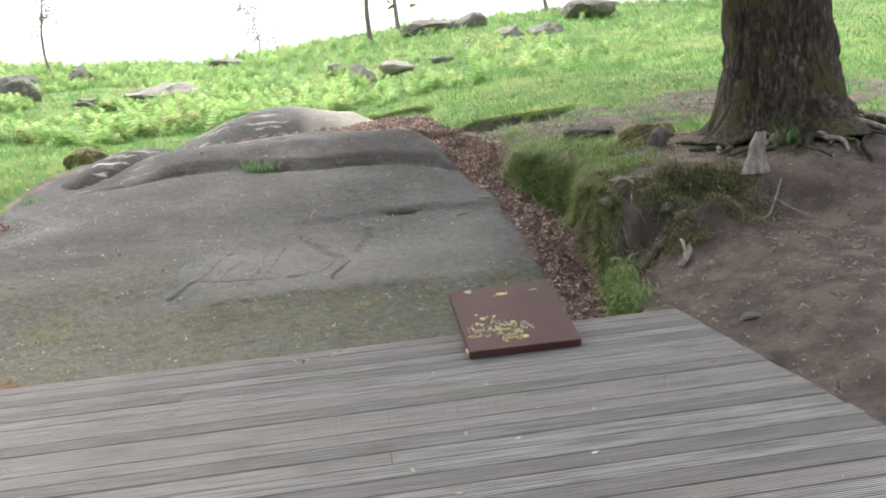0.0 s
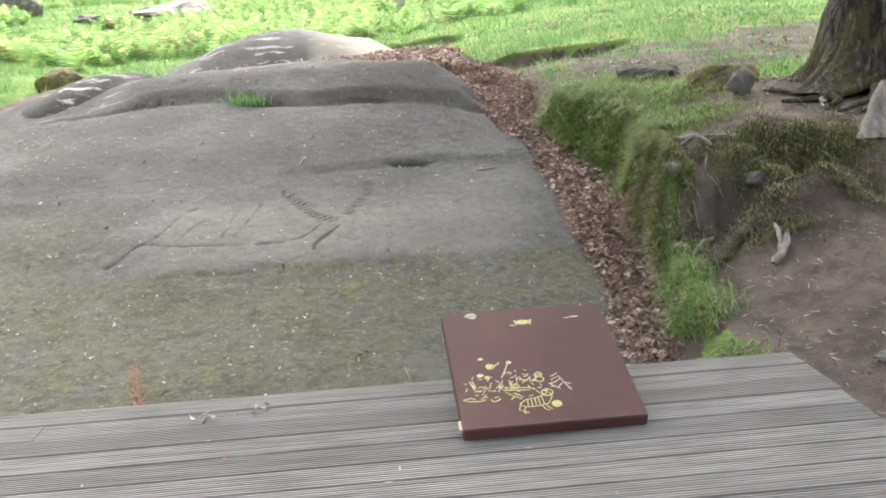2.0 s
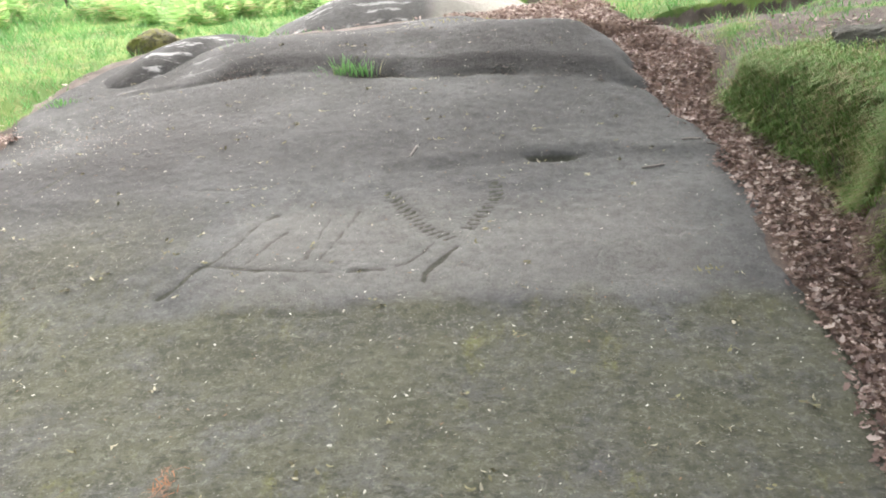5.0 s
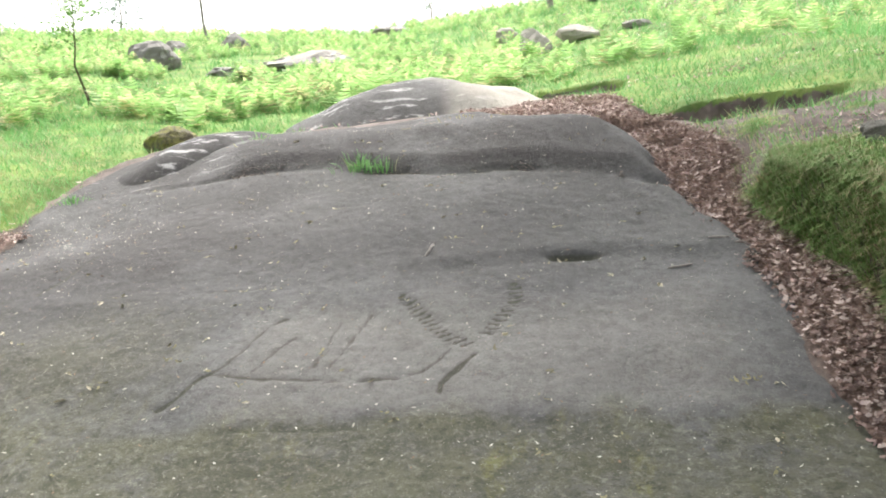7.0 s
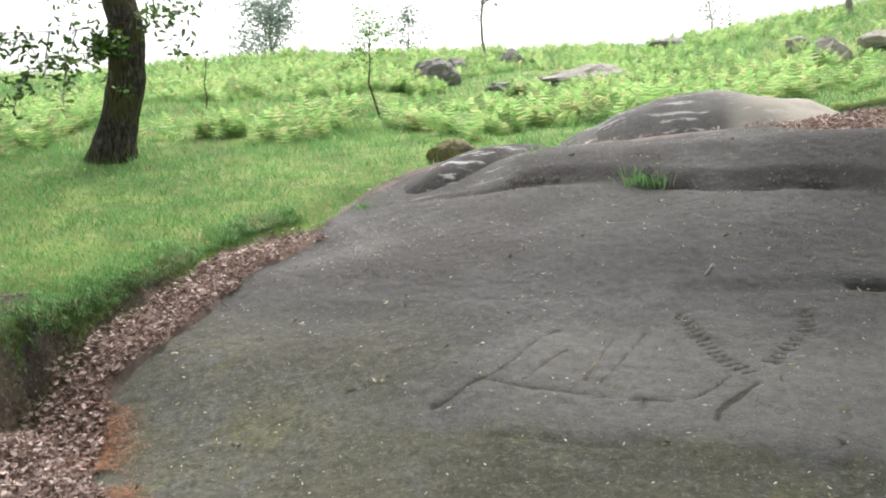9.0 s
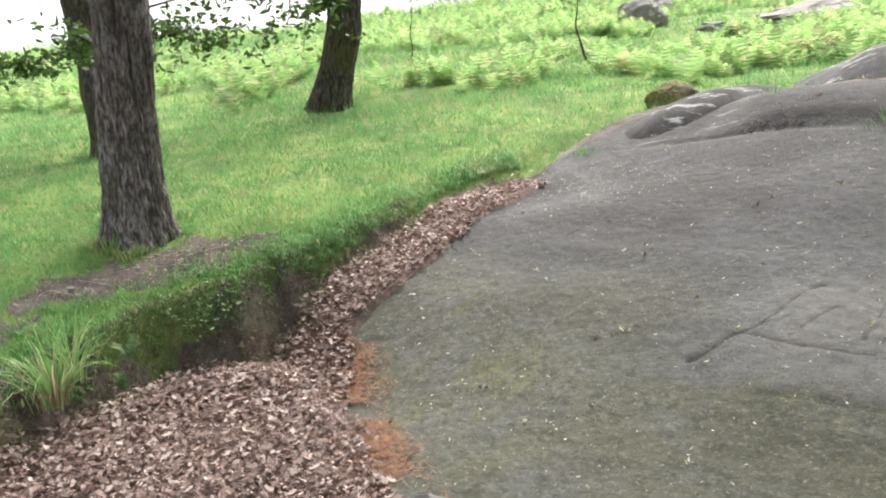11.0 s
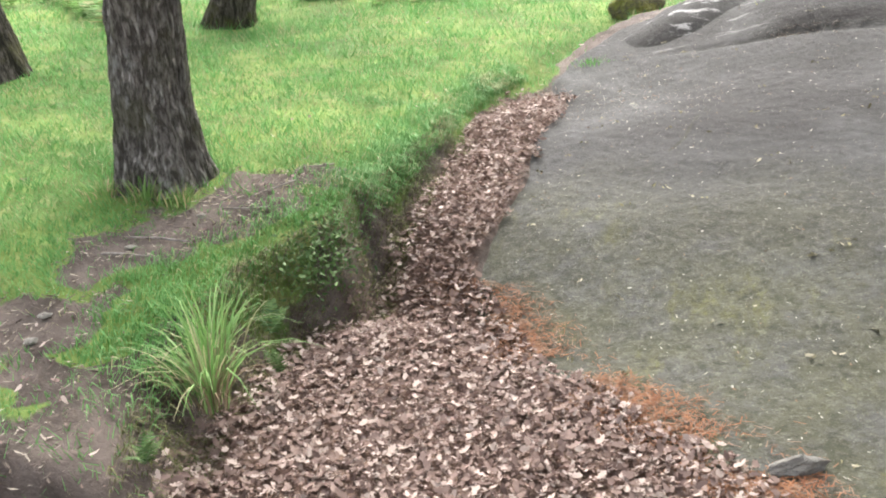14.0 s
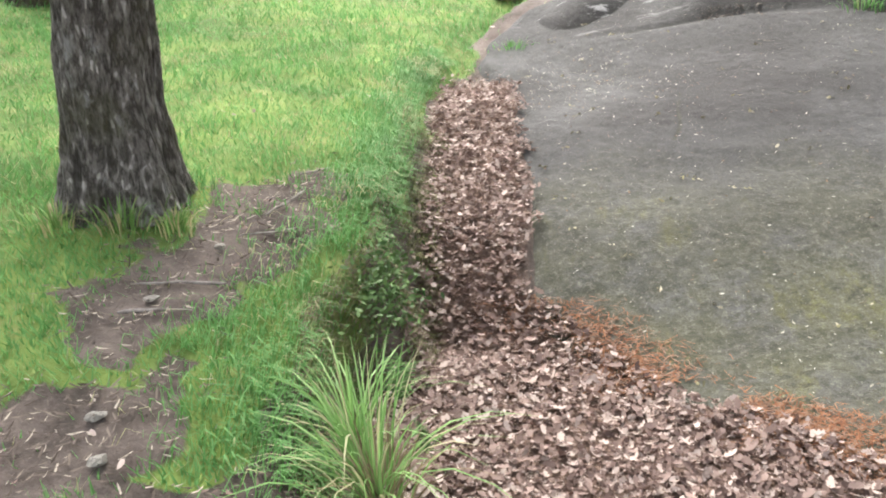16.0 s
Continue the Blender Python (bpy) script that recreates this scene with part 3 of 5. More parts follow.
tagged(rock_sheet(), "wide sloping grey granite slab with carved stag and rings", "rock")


def dome(name, cx, cy, ax, ay, top, turn, crust, lichen, pale, seed, flat=2.4, label="", depth=0.9):
    """A rounded bedrock hump that sinks into the ground."""
    u, v = np.linspace(-1.15, 1.15, 90), np.linspace(-1.15, 1.15, 70)
    gu, gv = np.meshgrid(u, v)
    c, s = math.cos(radians(turn)), math.sin(radians(turn))
    gx, gy = cx + c * gu * ax - s * gv * ay, cy + s * gu * ax + c * gv * ay
    rr = (np.abs(gu) ** flat + np.abs(gv) ** flat) ** (1 / flat)
    gz = top - depth * np.maximum(0, rr) ** 2.2 + (0.05 * wave(gx, gy, 0.6, seed) + 0.02 * wave(gx, gy, 0.18, seed + 1)) * min(1.0, ax)
    idx = np.arange(gu.size).reshape(gu.shape)
    quads = np.stack([idx[:-1, :-1], idx[:-1, 1:], idx[1:, 1:], idx[1:, :-1]], -1).reshape(-1, 4)
    one = np.ones(gu.shape)
    vals = {"moss": 0 * one, "crust": crust * one, "lichen": lichen * one, "pale": pale * step(0.05, 0.45, gu + 0.3 * wave(gx, gy, 0.5, seed + 2)), "groove": 0 * one}
    ob = grid_object(name, np.stack([gx, gy, gz], -1).reshape(-1, 3), quads, ROCK, vals)
    return tagged(ob, label, "rock")


dome("rock_hump", -0.95, 17.0, 2.35, 1.5, 1.82, -2, 0.75, 0.8, 1.0, 61, label="dark rounded bedrock hump with pale bare end and lichen", depth=0.75)
dome("rock_hump", -3.35, 14.95, 1.4, 0.7, 1.31, 36, 0.95, 1.0, 0.0, 64, label="dark low bedrock hump crusted with white lichen", depth=0.5)


# ---- the deck ----
def board_mesh(length, width=0.132, thick=0.03, ridges=9):
    """A grooved board along x, its top at z = 0."""
    prof = [(0.0, -thick)]
    p = width / ridges
    prof.append((0.0, -0.006))
    for i in range(ridges):
        prof += [(i * p + 0.06 * p, 0.0), (i * p + 0.5 * p, 0.0), (i * p + 0.6 * p, -0.006), (i * p + 0.96 * p, -0.006)]
    prof += [(width, -0.006), (width, -thick)]
    n = len(prof)
    verts = [(x, y, z) for x in (0.0, length) for y, z in prof]
    faces = [(i, n + i, n + (i + 1) % n, (i + 1) % n) for i in range(n)] + [tuple(range(n)), tuple(range(2 * n - 1, n - 1, -1))]
    me = bpy.data.meshes.new("board")
    me.from_pydata(verts, [], faces)
    me.materials.append(WOOD)
    return me


def build_deck():
    rng = random.Random(4)
    deck = tagged(new("deck"), "weathered grey deck of grooved timber boards", "deck", kind="structure")
    shared = {}
    y = DECK_Y
    row = 0
    while y > -2.2:
        y -= 0.143
        joint = -1.04 if row in (1, 4, 6) else 0.1 if row == 13 else rng.choice((-4.3, -4.9, -3.6))
        cuts = [DECK_X + rng.uniform(-0.006, 0.006), joint, max(joint - 3.3, -7.9), -7.9]
        for right, left in zip(cuts[:-1], cuts[1:]):
            span = round(right - left - 0.004, 3)
            if span < 0.2:
                continue
            me = shared.setdefault(span, None) or board_mesh(span)
            shared[span] = me
            b = new("board", me)
            b.location = (left + 0.002, y, rng.uniform(-0.005, 0.0))
            b.rotation_euler = (rng.uniform(-0.006, 0.006), 0, 0)
            b.parent = deck
        row += 1
    for k in range(11):
        bm = bmesh.new()
        bmesh.ops.create_cube(bm, size=1)
        bmesh.ops.scale(bm, verts=bm.verts, vec=(0.06, 7.5, 0.13))
        bmesh.ops.translate(bm, verts=bm.verts, vec=(DECK_X - 0.08 - k * 0.98, DECK_Y - 0.1 - 3.75, -0.1))
        part("joist", bm, WOOD, deck)
    for k in range(4):
        for yy in (DECK_Y - 0.4, 2.0, -1.5):
            bm = bmesh.new()
            bmesh.ops.create_cube(bm, size=1)
            bmesh.ops.scale(bm, verts=bm.verts, vec=(0.1, 0.1, 1.0))
            bmesh.ops.translate(bm, verts=bm.verts, vec=(DECK_X - 0.4 - k * 3.0, yy, -0.66))
            part("post", bm, WOOD, deck)
    return deck


build_deck()


# ---- the tilted panel ----
def box(bm, size, at, bevel=0.0):
    r = bmesh.ops.create_cube(bm, size=1)
    bmesh.ops.scale(bm, verts=r["verts"], vec=size)
    bmesh.ops.translate(bm, verts=r["verts"], vec=at)
    if bevel:
        es = [e for e in bm.edges if all(v in set(r["verts"]) for v in e.verts)]
        bmesh.ops.bevel(bm, geom=es, offset=bevel, segments=2, affect="EDGES")


def build_panel():
    stand = tagged(new("information_panel"), "low tilted brown metal panel with yellow drawings on the deck edge", "sign")
    w, d = 0.715, 0.71
    tilt = math.atan2(0.24, 0.66)
    stand.matrix_world = Matrix.Translation((0.676, 4.868, 0.058)) @ Matrix.Rotation(radians(1.8), 4, "Z") @ Matrix.Rotation(radians(0.8), 4, "Y") @ Matrix.Rotation(tilt, 4, "X")
    bm = bmesh.new()
    box(bm, (w, d, 0.055), (w / 2, d / 2, -0.0275), 0.004)
    part("panel", bm, CORTEN, stand)
    bm = bmesh.new()
    box(bm, (w - 0.12, 0.05, 0.2), (w / 2, d - 0.16, -0.15))
    part("support", bm, CORTEN, stand)
    return stand


panel = build_panel()


# ---- trees ----
def trunk_mesh(path, radii, flare=0.0, sides=28, seed=0, knobs=0.08, n=40, relief=None):
    """A tapered, knobbly tube along a path; flare spreads its foot into root buttresses; relief collects bark ridges."""
    rng = np.random.RandomState(seed)
    phase = rng.rand(6) * 6.28
    s = np.linspace(0, 1, n)
    s = s ** 1.5
    keys = np.linspace(0, 1, len(path))
    p = np.stack([np.interp(s, keys, [q[k] for q in path]) for k in range(3)], -1)
    rad = np.interp(s, keys, radii)
    length = np.cumsum(np.r_[0, np.linalg.norm(np.diff(p, axis=0), axis=1)])
    ang = np.linspace(0, 2 * np.pi, sides, endpoint=False)
    co = np.zeros((n, sides, 3))
    for i in range(n):
        lobes = 0.5 + 0.5 * np.cos(ang * 5 + phase[0] + 0.8 * np.sin(ang * 2 + phase[1]))
        r = rad[i] * (1 + flare * np.exp(-length[i] / 0.28) * (0.35 + lobes))
        r = r * (1 + knobs * wave(ang * 2.0 + seed * 3, length[i] * 2.2 + 0 * ang, 1.0, seed) + 0.4 * knobs * wave(ang * 5.0, length[i] * 6 + 0 * ang, 1.0, seed + 5))
        if relief is not None:
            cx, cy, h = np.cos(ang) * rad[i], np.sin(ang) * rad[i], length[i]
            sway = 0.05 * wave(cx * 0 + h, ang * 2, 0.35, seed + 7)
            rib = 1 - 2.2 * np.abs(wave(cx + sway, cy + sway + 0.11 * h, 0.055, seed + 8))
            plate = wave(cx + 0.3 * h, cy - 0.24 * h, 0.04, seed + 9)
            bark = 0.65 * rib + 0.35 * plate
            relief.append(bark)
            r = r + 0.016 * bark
        co[i] = np.stack([p[i, 0] + r * np.cos(ang), p[i, 1] + r * np.sin(ang), p[i, 2] + 0 * ang], -1)
    idx = np.arange(n * sides).reshape(n, sides)
    nxt = np.roll(idx, -1, axis=1)
    quads = np.stack([idx[:-1], nxt[:-1], nxt[1:], idx[1:]], -1).reshape(-1, 4)
    return co.reshape(-1, 3), quads


def limb_set(rng, start, count, reach, rise, thick, fan=(0.0, 6.283)):
    """Crooked limbs that leave the trunk and divide, as (path, radii)."""
    limbs = []
    for k in range(count):
        a = fan[0] + (fan[1] - fan[0]) * (k + rng.random() * 0.7) / count
        o = np.array(start) + (0, 0, rng.uniform(-0.6, 0.8))
        pts = [o]
        d = np.array([math.cos(a), math.sin(a), rise * rng.uniform(0.5, 1.3)])
        for i in range(5):
            d = d + np.array([rng.uniform(-0.35, 0.35), rng.uniform(-0.35, 0.35), rng.uniform(-0.25, 0.3)])
            pts.append(pts[-1] + d / np.linalg.norm(d) * reach / 5)
        limbs.append((pts, [thick * (1 - 0.17 * i) for i in range(6)]))
        for j in (2, 3, 4):
            e = np.array([rng.uniform(-1, 1), rng.uniform(-1, 1), rng.uniform(-0.3, 0.5)])
            sub = [pts[j] + e / np.linalg.norm(e) * reach * 0.13 * i + (0, 0, -0.02 * i * i) for i in range(4)]
            limbs.append((sub, [thick * 0.4 * (1 - 0.25 * i) for i in range(4)]))
    return limbs


LEAF_OUTLINE = [(0.0, 0.0), (0.16, 0.18), (0.12, 0.3), (0.26, 0.42), (0.18, 0.56), (0.26, 0.72), (0.12, 0.86), (0.0, 1.0),
                (-0.12, 0.86), (-0.26, 0.72), (-0.18, 0.56), (-0.26, 0.42), (-0.12, 0.3), (-0.16, 0.18)]


def leaf_cloud(centres, sizes, rng, outline, curl=0.25, flat=1.0):
    """One lobed blade per centre, turned at random."""
    o = np.array(outline)
    n, k = len(centres), len(o)
    u, v = o[:, 0], o[:, 1] - 0.5
    base = np.stack([u, v, curl * (u ** 2 * 3 + v ** 2 - 0.15)], -1)
    a, b, c = rng.rand(n) * 6.283, rng.randn(n) * flat, rng.randn(n) * flat
    ca, sa_, cb, sb, cc, sc = np.cos(a), np.sin(a), np.cos(b), np.sin(b), np.cos(c), np.sin(c)
    p = np.repeat(base[None], n, 0) * np.asarray(sizes)[:, None, None] * np.array([1.0, 1.0, 1.0])
    x, y, z = p[..., 0], p[..., 1], p[..., 2]
    y, z = y * cb[:, None] - z * sb[:, None], y * sb[:, None] + z * cb[:, None]
    x, z = x * cc[:, None] + z * sc[:, None], -x * sc[:, None] + z * cc[:, None]
    x, y = x * ca[:, None] - y * sa_[:, None], x * sa_[:, None] + y * ca[:, None]
    co = np.stack([x, y, z], -1) + np.asarray(centres)[:, None, :]
    return co.reshape(-1, 3), np.arange(n * k).reshape(n, k)


def joined(pieces):
    co, faces, at = [], [], 0
    for c, f in pieces:
        co.append(c)
        faces.append(f + at)
        at += len(c)
    return np.concatenate(co), np.concatenate(faces)


def grown_tree(name, label, at, path, radii, flare, bark, seed, limbs_at, crown, leaves, leaf_size, limb_count=6, reach=3.2, rise=0.35, group="", fan=(0.0, 6.283), low=(), forks=()):
    rng, nr = random.Random(seed), np.random.RandomState(seed)
    tree = tagged(new(name), label, "tree", group)
    tree.location = at
    ribs = []
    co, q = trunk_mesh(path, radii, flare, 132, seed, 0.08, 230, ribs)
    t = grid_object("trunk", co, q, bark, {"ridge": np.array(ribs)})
    t.parent = tree
    limbs = limb_set(rng, limbs_at, limb_count, reach, rise, radii[-1] * 0.5, fan)
    tips = np.concatenate([np.array(p)[2:] for p, r in limbs])
    sprays = []
    limbs += list(forks)
    for pts in low:
        limbs.append((pts, [0.05 * (1 - 0.8 * i / (len(pts) - 1)) for i in range(len(pts))]))
        dense = np.array([np.array(a) + (np.array(b) - np.array(a)) * s for a, b in zip(pts[:-1], pts[1:]) for s in (0.25, 0.5, 0.75, 1.0)])[2:]
        for k in range(26):
            o = dense[nr.randint(len(dense))]
            d = np.array((nr.uniform(-1, 1), nr.uniform(-1, 1), nr.uniform(-0.9, 0.35)))
            tip = o + d * nr.uniform(0.2, 0.55)
            limbs.append(([o, (o + tip) / 2 + (0, 0, 0.03), tip], [0.009, 0.006, 0.003]))
            sprays.append(o + (tip - o) * nr.uniform(0.3, 1.05, (16, 1)) + nr.randn(16, 3) * 0.055)
    co, q = joined([trunk_mesh(p, r, 0, 6, seed) for p, r in limbs])
    l = grid_object("branchwork", co, q, bark, {})
    l.parent = tree
    pick = tips[nr.randint(0, len(tips), leaves // 24)]
    puff = pick + nr.randn(len(pick), 3) * crown
    cen = (puff[:, None, :] + nr.randn(len(puff), 24, 3) * (0.28, 0.28, 0.17)).reshape(-1, 3)
    cen = cen[cen[:, 2] > 3.0]
    if sprays:
        cen = np.concatenate([cen] + sprays)
    co, q = leaf_cloud(cen, nr.uniform(0.7, 1.3, len(cen)) * leaf_size, nr, LEAF_OUTLINE[::2] if leaf_size < 0.1 else LEAF_OUTLINE, 0.25, 0.8)
    c = grid_object("crown", co, q, OAK_LEAF, {})
    c.parent = tree
    return tree


def standing(x, y, dip=0.08):
    return (x, y, float(ground(x, y)) - dip)


grown_tree("oak_tree", "stout oak with furrowed grey bark beside worn earth", standing(-7.045, 8.82),
           [(0, 0, 0), (0.02, 0.02, 0.6), (0.14, 0.0, 1.6), (0.34, 0, 3.2), (0.4, 0.1, 5)], [0.3, 0.262, 0.245, 0.235, 0.21], 0.3, BARK, 3, (0.3, 0, 3.9), 0.7, 2400, 0.09, forks=([[(0.22, 0, 2.05), (-0.15, -0.05, 2.45), (-0.6, -0.1, 2.75), (-1.3, -0.2, 3.1)], [0.17, 0.14, 0.12, 0.09]],),
           low=([(0.1, 0.1, 1.85), (0.3, 0.6, 1.95), (0.6, 1.2, 1.95), (0.85, 1.9, 2.1)], [(0.15, 0.1, 2.1), (0.6, 0.8, 2.3), (1.1, 1.6, 2.35), (1.7, 2.3, 2.5)], [(0.0, 0.1, 2.0), (-0.4, 0.8, 2.1), (-0.6, 1.4, 2.0)], [(0.0, 0.0, 1.8), (-0.6, 0.1, 2.0), (-1.0, 0.3, 1.9)]))
grown_tree("oak_tree", "dark leaning oak with a curved trunk in the grass", standing(-11.1, 15.75, 0.3),
           [(0, 0, 0), (0.28, 0.05, 0.7), (0.64, 0.1, 1.6), (0.76, 0.1, 2.6), (0.4, 0.1, 4), (0.2, 0.1, 5.5)], [0.47, 0.35, 0.32, 0.29, 0.25, 0.2], 0.12, DARK_BARK, 5, (0.4, 0.1, 4.0), 0.8, 4500, 0.12, low=([(0.5, 0.0, 2.1), (0.55, -0.3, 2.3), (0.7, -0.5, 2.2)],))
grown_tree("oak_tree", "mossy oak trunk standing in open grass", standing(-11.72, 11.85, 0.2),
           [(0, 0, 0), (-0.12, 0, 0.7), (-0.34, 0, 2), (-0.6, 0, 4), (-0.7, 0, 5.5)], [0.38, 0.32, 0.29, 0.26, 0.22], 0.15, DARK_BARK, 8, (-0.6, 0, 3.6), 0.8, 4500, 0.12, low=([(-0.3, -0.1, 1.7), (-0.9, -0.3, 1.75), (-1.7, -0.7, 1.6), (-2.3, -0.9, 1.7)],))
# its unseen crown is stretched west, added to shade deck and slab
grown_tree("oak_tree", "massive old oak with moss and spreading roots", standing(5.5, 9.75),
           [(0, 0, 0), (-0.02, 0, 0.5), (-0.05, 0, 1.4), (-0.08, 0, 3), (-0.1, 0, 5), (0, 0, 7)], [0.76, 0.68, 0.62, 0.57, 0.52, 0.42], 0.5, DARK_BARK, 11, (0, 0, 5.6), 1.4, 40000, 0.16, limb_count=13, reach=10.5, rise=0.1, fan=(1.75, 4.3))


# ---- grass, bracken and fallen leaves ----
def blades(name, x, y, z, tall, wide, bend, aim, rng, mat, twice=False):
    """Narrow blades; each leans by bend towards the angle aim and, if twice, droops over half way."""
    n = len(x)
    face = aim + np.pi / 2 + rng.randn(n) * 0.6
    ox, oy = np.cos(face) * wide / 2, np.sin(face) * wide / 2
    lx, ly = np.cos(aim) * bend * tall, np.sin(aim) * bend * tall
    if not twice:
        top = np.stack([x + lx, y + ly, z + tall], -1)
        side = np.stack([ox, oy, 0 * ox], -1)
        foot = np.stack([x, y, z - 0.01], -1)
        co = np.stack([foot - side, foot + side, top + side * 0.15, top - side * 0.15], 1)
        return grid_object(name, co.reshape(-1, 3), np.arange(n * 4).reshape(n, 4), mat, {})
    side = np.stack([ox, oy, 0 * ox], -1)
    foot = np.stack([x, y, z - 0.01], -1)
    mid = np.stack([x + lx * 0.4, y + ly * 0.4, z + tall * 0.62], -1)
    top = np.stack([x + lx * 1.15, y + ly * 1.15, z + tall * (1 - 0.55 * np.minimum(bend, 1.4))], -1)
    co = np.stack([foot - side * 0.6, foot + side * 0.6, mid + side, mid - side, top + side * 0.1, top - side * 0.1], 1)
    k = np.arange(n)[:, None] * 6
    q = np.concatenate([k + np.array([[0, 1, 2, 3]]), k + np.array([[3, 2, 4, 5]])], 0)
    return grid_object(name, co.reshape(-1, 3), q, mat, {})


def scatter(rng, n, cx, cy, lo, hi, az0, az1):
    """Places round a centre, evenly dense on every ring as seen from it."""
    r = lo * (hi / lo) ** rng.rand(n)
    a = np.radians(rng.uniform(az0, az1, n))
    return cx + r * np.sin(a), cy + r * np.cos(a), r


def open_turf(x, y):
    """Chance of grass: turf that is not rock or litter."""
    return turf_mask(x, y) * (1 - litter_mask(x, y)) * ~(in_rock(x, y) & (y < 15.2))


def meadow():
    rng = np.random.RandomState(12)
    x, y, r = scatter(rng, 520000, -3.2, 4.6, 2.6, 47, -88, 62)
    dens = open_turf(x, y)
    keep = rng.rand(len(x)) < dens * (0.75 + 0.25 * wave(x, y, 0.5, 71)) + 0.02
    keep &= ~((np.hypot((x + 1.1) / 2.2, (y - 17.0) / 1.4) < 1) | (np.hypot((x + 3.35) / 1.0, (y - 15.0) / 0.8) < 1)) & (y > 5.7) & ~(in_rock(x, y)) & (litter_mask(x, y) < 0.3)
    x, y, r = x[keep], y[keep], r[keep]
    z = ground(x, y) - 0.02
    n = len(x)
    rough = step(8, 16, r)
    tall = (0.028 + 0.0028 * r) * (0.65 + 0.7 * step(-0.3, 0.5, wave(x, y, 0.22, 77))) * rng.uniform(0.6, 1.5, n) * (1 + 0.9 * rough * step(-0.1, 0.6, wave(x, y, 1.3, 72)))
    wide = 0.005 + 0.0008 * r
    ob = blades("meadow_grass", x, y, z, tall, wide * rng.uniform(0.7, 1.3, n), rng.uniform(0.3, 1.6, n), rng.rand(n) * 6.283, rng, GRASS)
    tagged(ob, "bright green short meadow grass on the hillside", "grass", kind="stuff")


meadow()


def bank_grass():
    rng = np.random.RandomState(13)
    # western lip, hanging towards the ditch
    n = 15000
    y = rng.uniform(5.9, 13.2, n)
    x = left_foot(y) - 0.2 - np.abs(rng.randn(n)) * 0.22
    keep = rng.rand(n) < (0.35 + 0.65 * step(-0.3, 0.4, wave(x, y, 0.45, 73))) * step(6.35, 7.0, y)
    keep &= ~(np.hypot((x + 5.7) / 0.25, (y - 8.35) / 0.3) < 1)
    x, y = x[keep], y[keep]
    n = len(x)
    ob = blades("bank_grass", x, y, ground(x, y) - 0.02, rng.uniform(0.04, 0.13, n), rng.uniform(0.004, 0.008, n), rng.uniform(0.3, 1.5, n), rng.randn(n) * 0.8, rng, GRASS, True)
    tagged(ob, "shaggy green grass hanging over the ditch bank", "grass", kind="stuff")
    # eastern lumps and the strip beside the litter
    n = 34000
    y = np.where(rng.rand(n) < 0.6, rng.uniform(9.25, 11.85, n), rng.uniform(5.7, 13.6, n))
    x = right_foot(y) + 0.03 + np.abs(rng.randn(n)) * np.where(y > 9.2, 0.4, 0.14)
    keep = rng.rand(n) < np.where(y > 9.2, step(-0.25, 0.3, wave(x, y, 0.7, 74) + 0.35 * (y < 10.6)), 0.9 * step(-0.2, 0.1, wave(x, y, 0.4, 75)) * step(8.6, 8.0, y))
    keep = np.where(y > 11.85, rng.rand(n) < 0.1, keep | ((y > 9.4) & (x < right_foot(y) + 0.55))) & ((y > 9.25) | (y < 8.7))
    x, y = x[keep], y[keep]
    n = len(x)
    ob = blades("bank_grass", x, y, ground(x, y) - 0.02, rng.uniform(0.05, 0.15, n), rng.uniform(0.005, 0.009, n), rng.uniform(0.3, 1.5, n), np.pi + rng.randn(n) * 0.9, rng, LUSH, True)
    tagged(ob, "thick dark green grass overhanging the leaf-filled gully", "grass", kind="stuff")
    # moss and dead roots on the face of the root plate
    n = 24000
    x, y = rng.uniform(2.5, 4.35, n), rng.uniform(7.55, 8.95, n)
    keep = rng.rand(n) < step(-0.25, 0.35, wave(x, y, 0.35, 76)) * np.maximum(step(0.05, 0.5, ground(x, y + 0.15) - ground(x, y - 0.15)), np.exp(-(((x - 3.62) / 0.45) ** 2 + ((y - 7.98) / 0.36) ** 2)))
    x, y = x[keep], y[keep]
    n = len(x)
    ob = blades("bank_moss", x, y, ground(x, y) - 0.02, rng.uniform(0.02, 0.1, n), rng.uniform(0.004, 0.009, n), rng.uniform(0.6, 1.6, n), -np.pi / 2 + rng.randn(n) * 0.6, rng, MOSS, True)
    tagged(ob, "olive moss and root hairs on a steep earth face", "moss", kind="stuff")
    n = 9000
    y = rng.uniform(8.2, 9.5, n)
    x = right_foot(y) + rng.uniform(0.02, 0.34, n)
    keep = rng.rand(n) < step(-0.5, 0.2, wave(x, y, 0.25, 90))
    x, y = x[keep], y[keep]
    n = len(x)
    ob = blades("bank_moss", x, y, ground(x, y), rng.uniform(0.03, 0.13, n), rng.uniform(0.004, 0.009, n), rng.uniform(0.8, 1.7, n), np.pi + rng.randn(n) * 0.6, rng, GREEN_MOSS, True)
    tagged(ob, "straggling moss and grass on the gully side of the root plate", "moss", kind="stuff")
    # bright moss cushions on the plate and its brow
    n = 26000
    x, y = rng.uniform(2.55, 4.3, n), rng.uniform(7.6, 9.3, n)
    keep = rng.rand(n) < step(-0.1, 0.4, wave(x, y, 0.45, 79) + 0.2 * (x > 3.2)) * (step(0.03, 0.3, ground(x, y + 0.15) - ground(x, y - 0.15)) + 0.25 * (x < 3.6) + 1.2 * np.exp(-(((x - 3.62) / 0.45) ** 2 + ((y - 8.0) / 0.36) ** 2)))
    x, y = x[keep], y[keep]
    n = len(x)
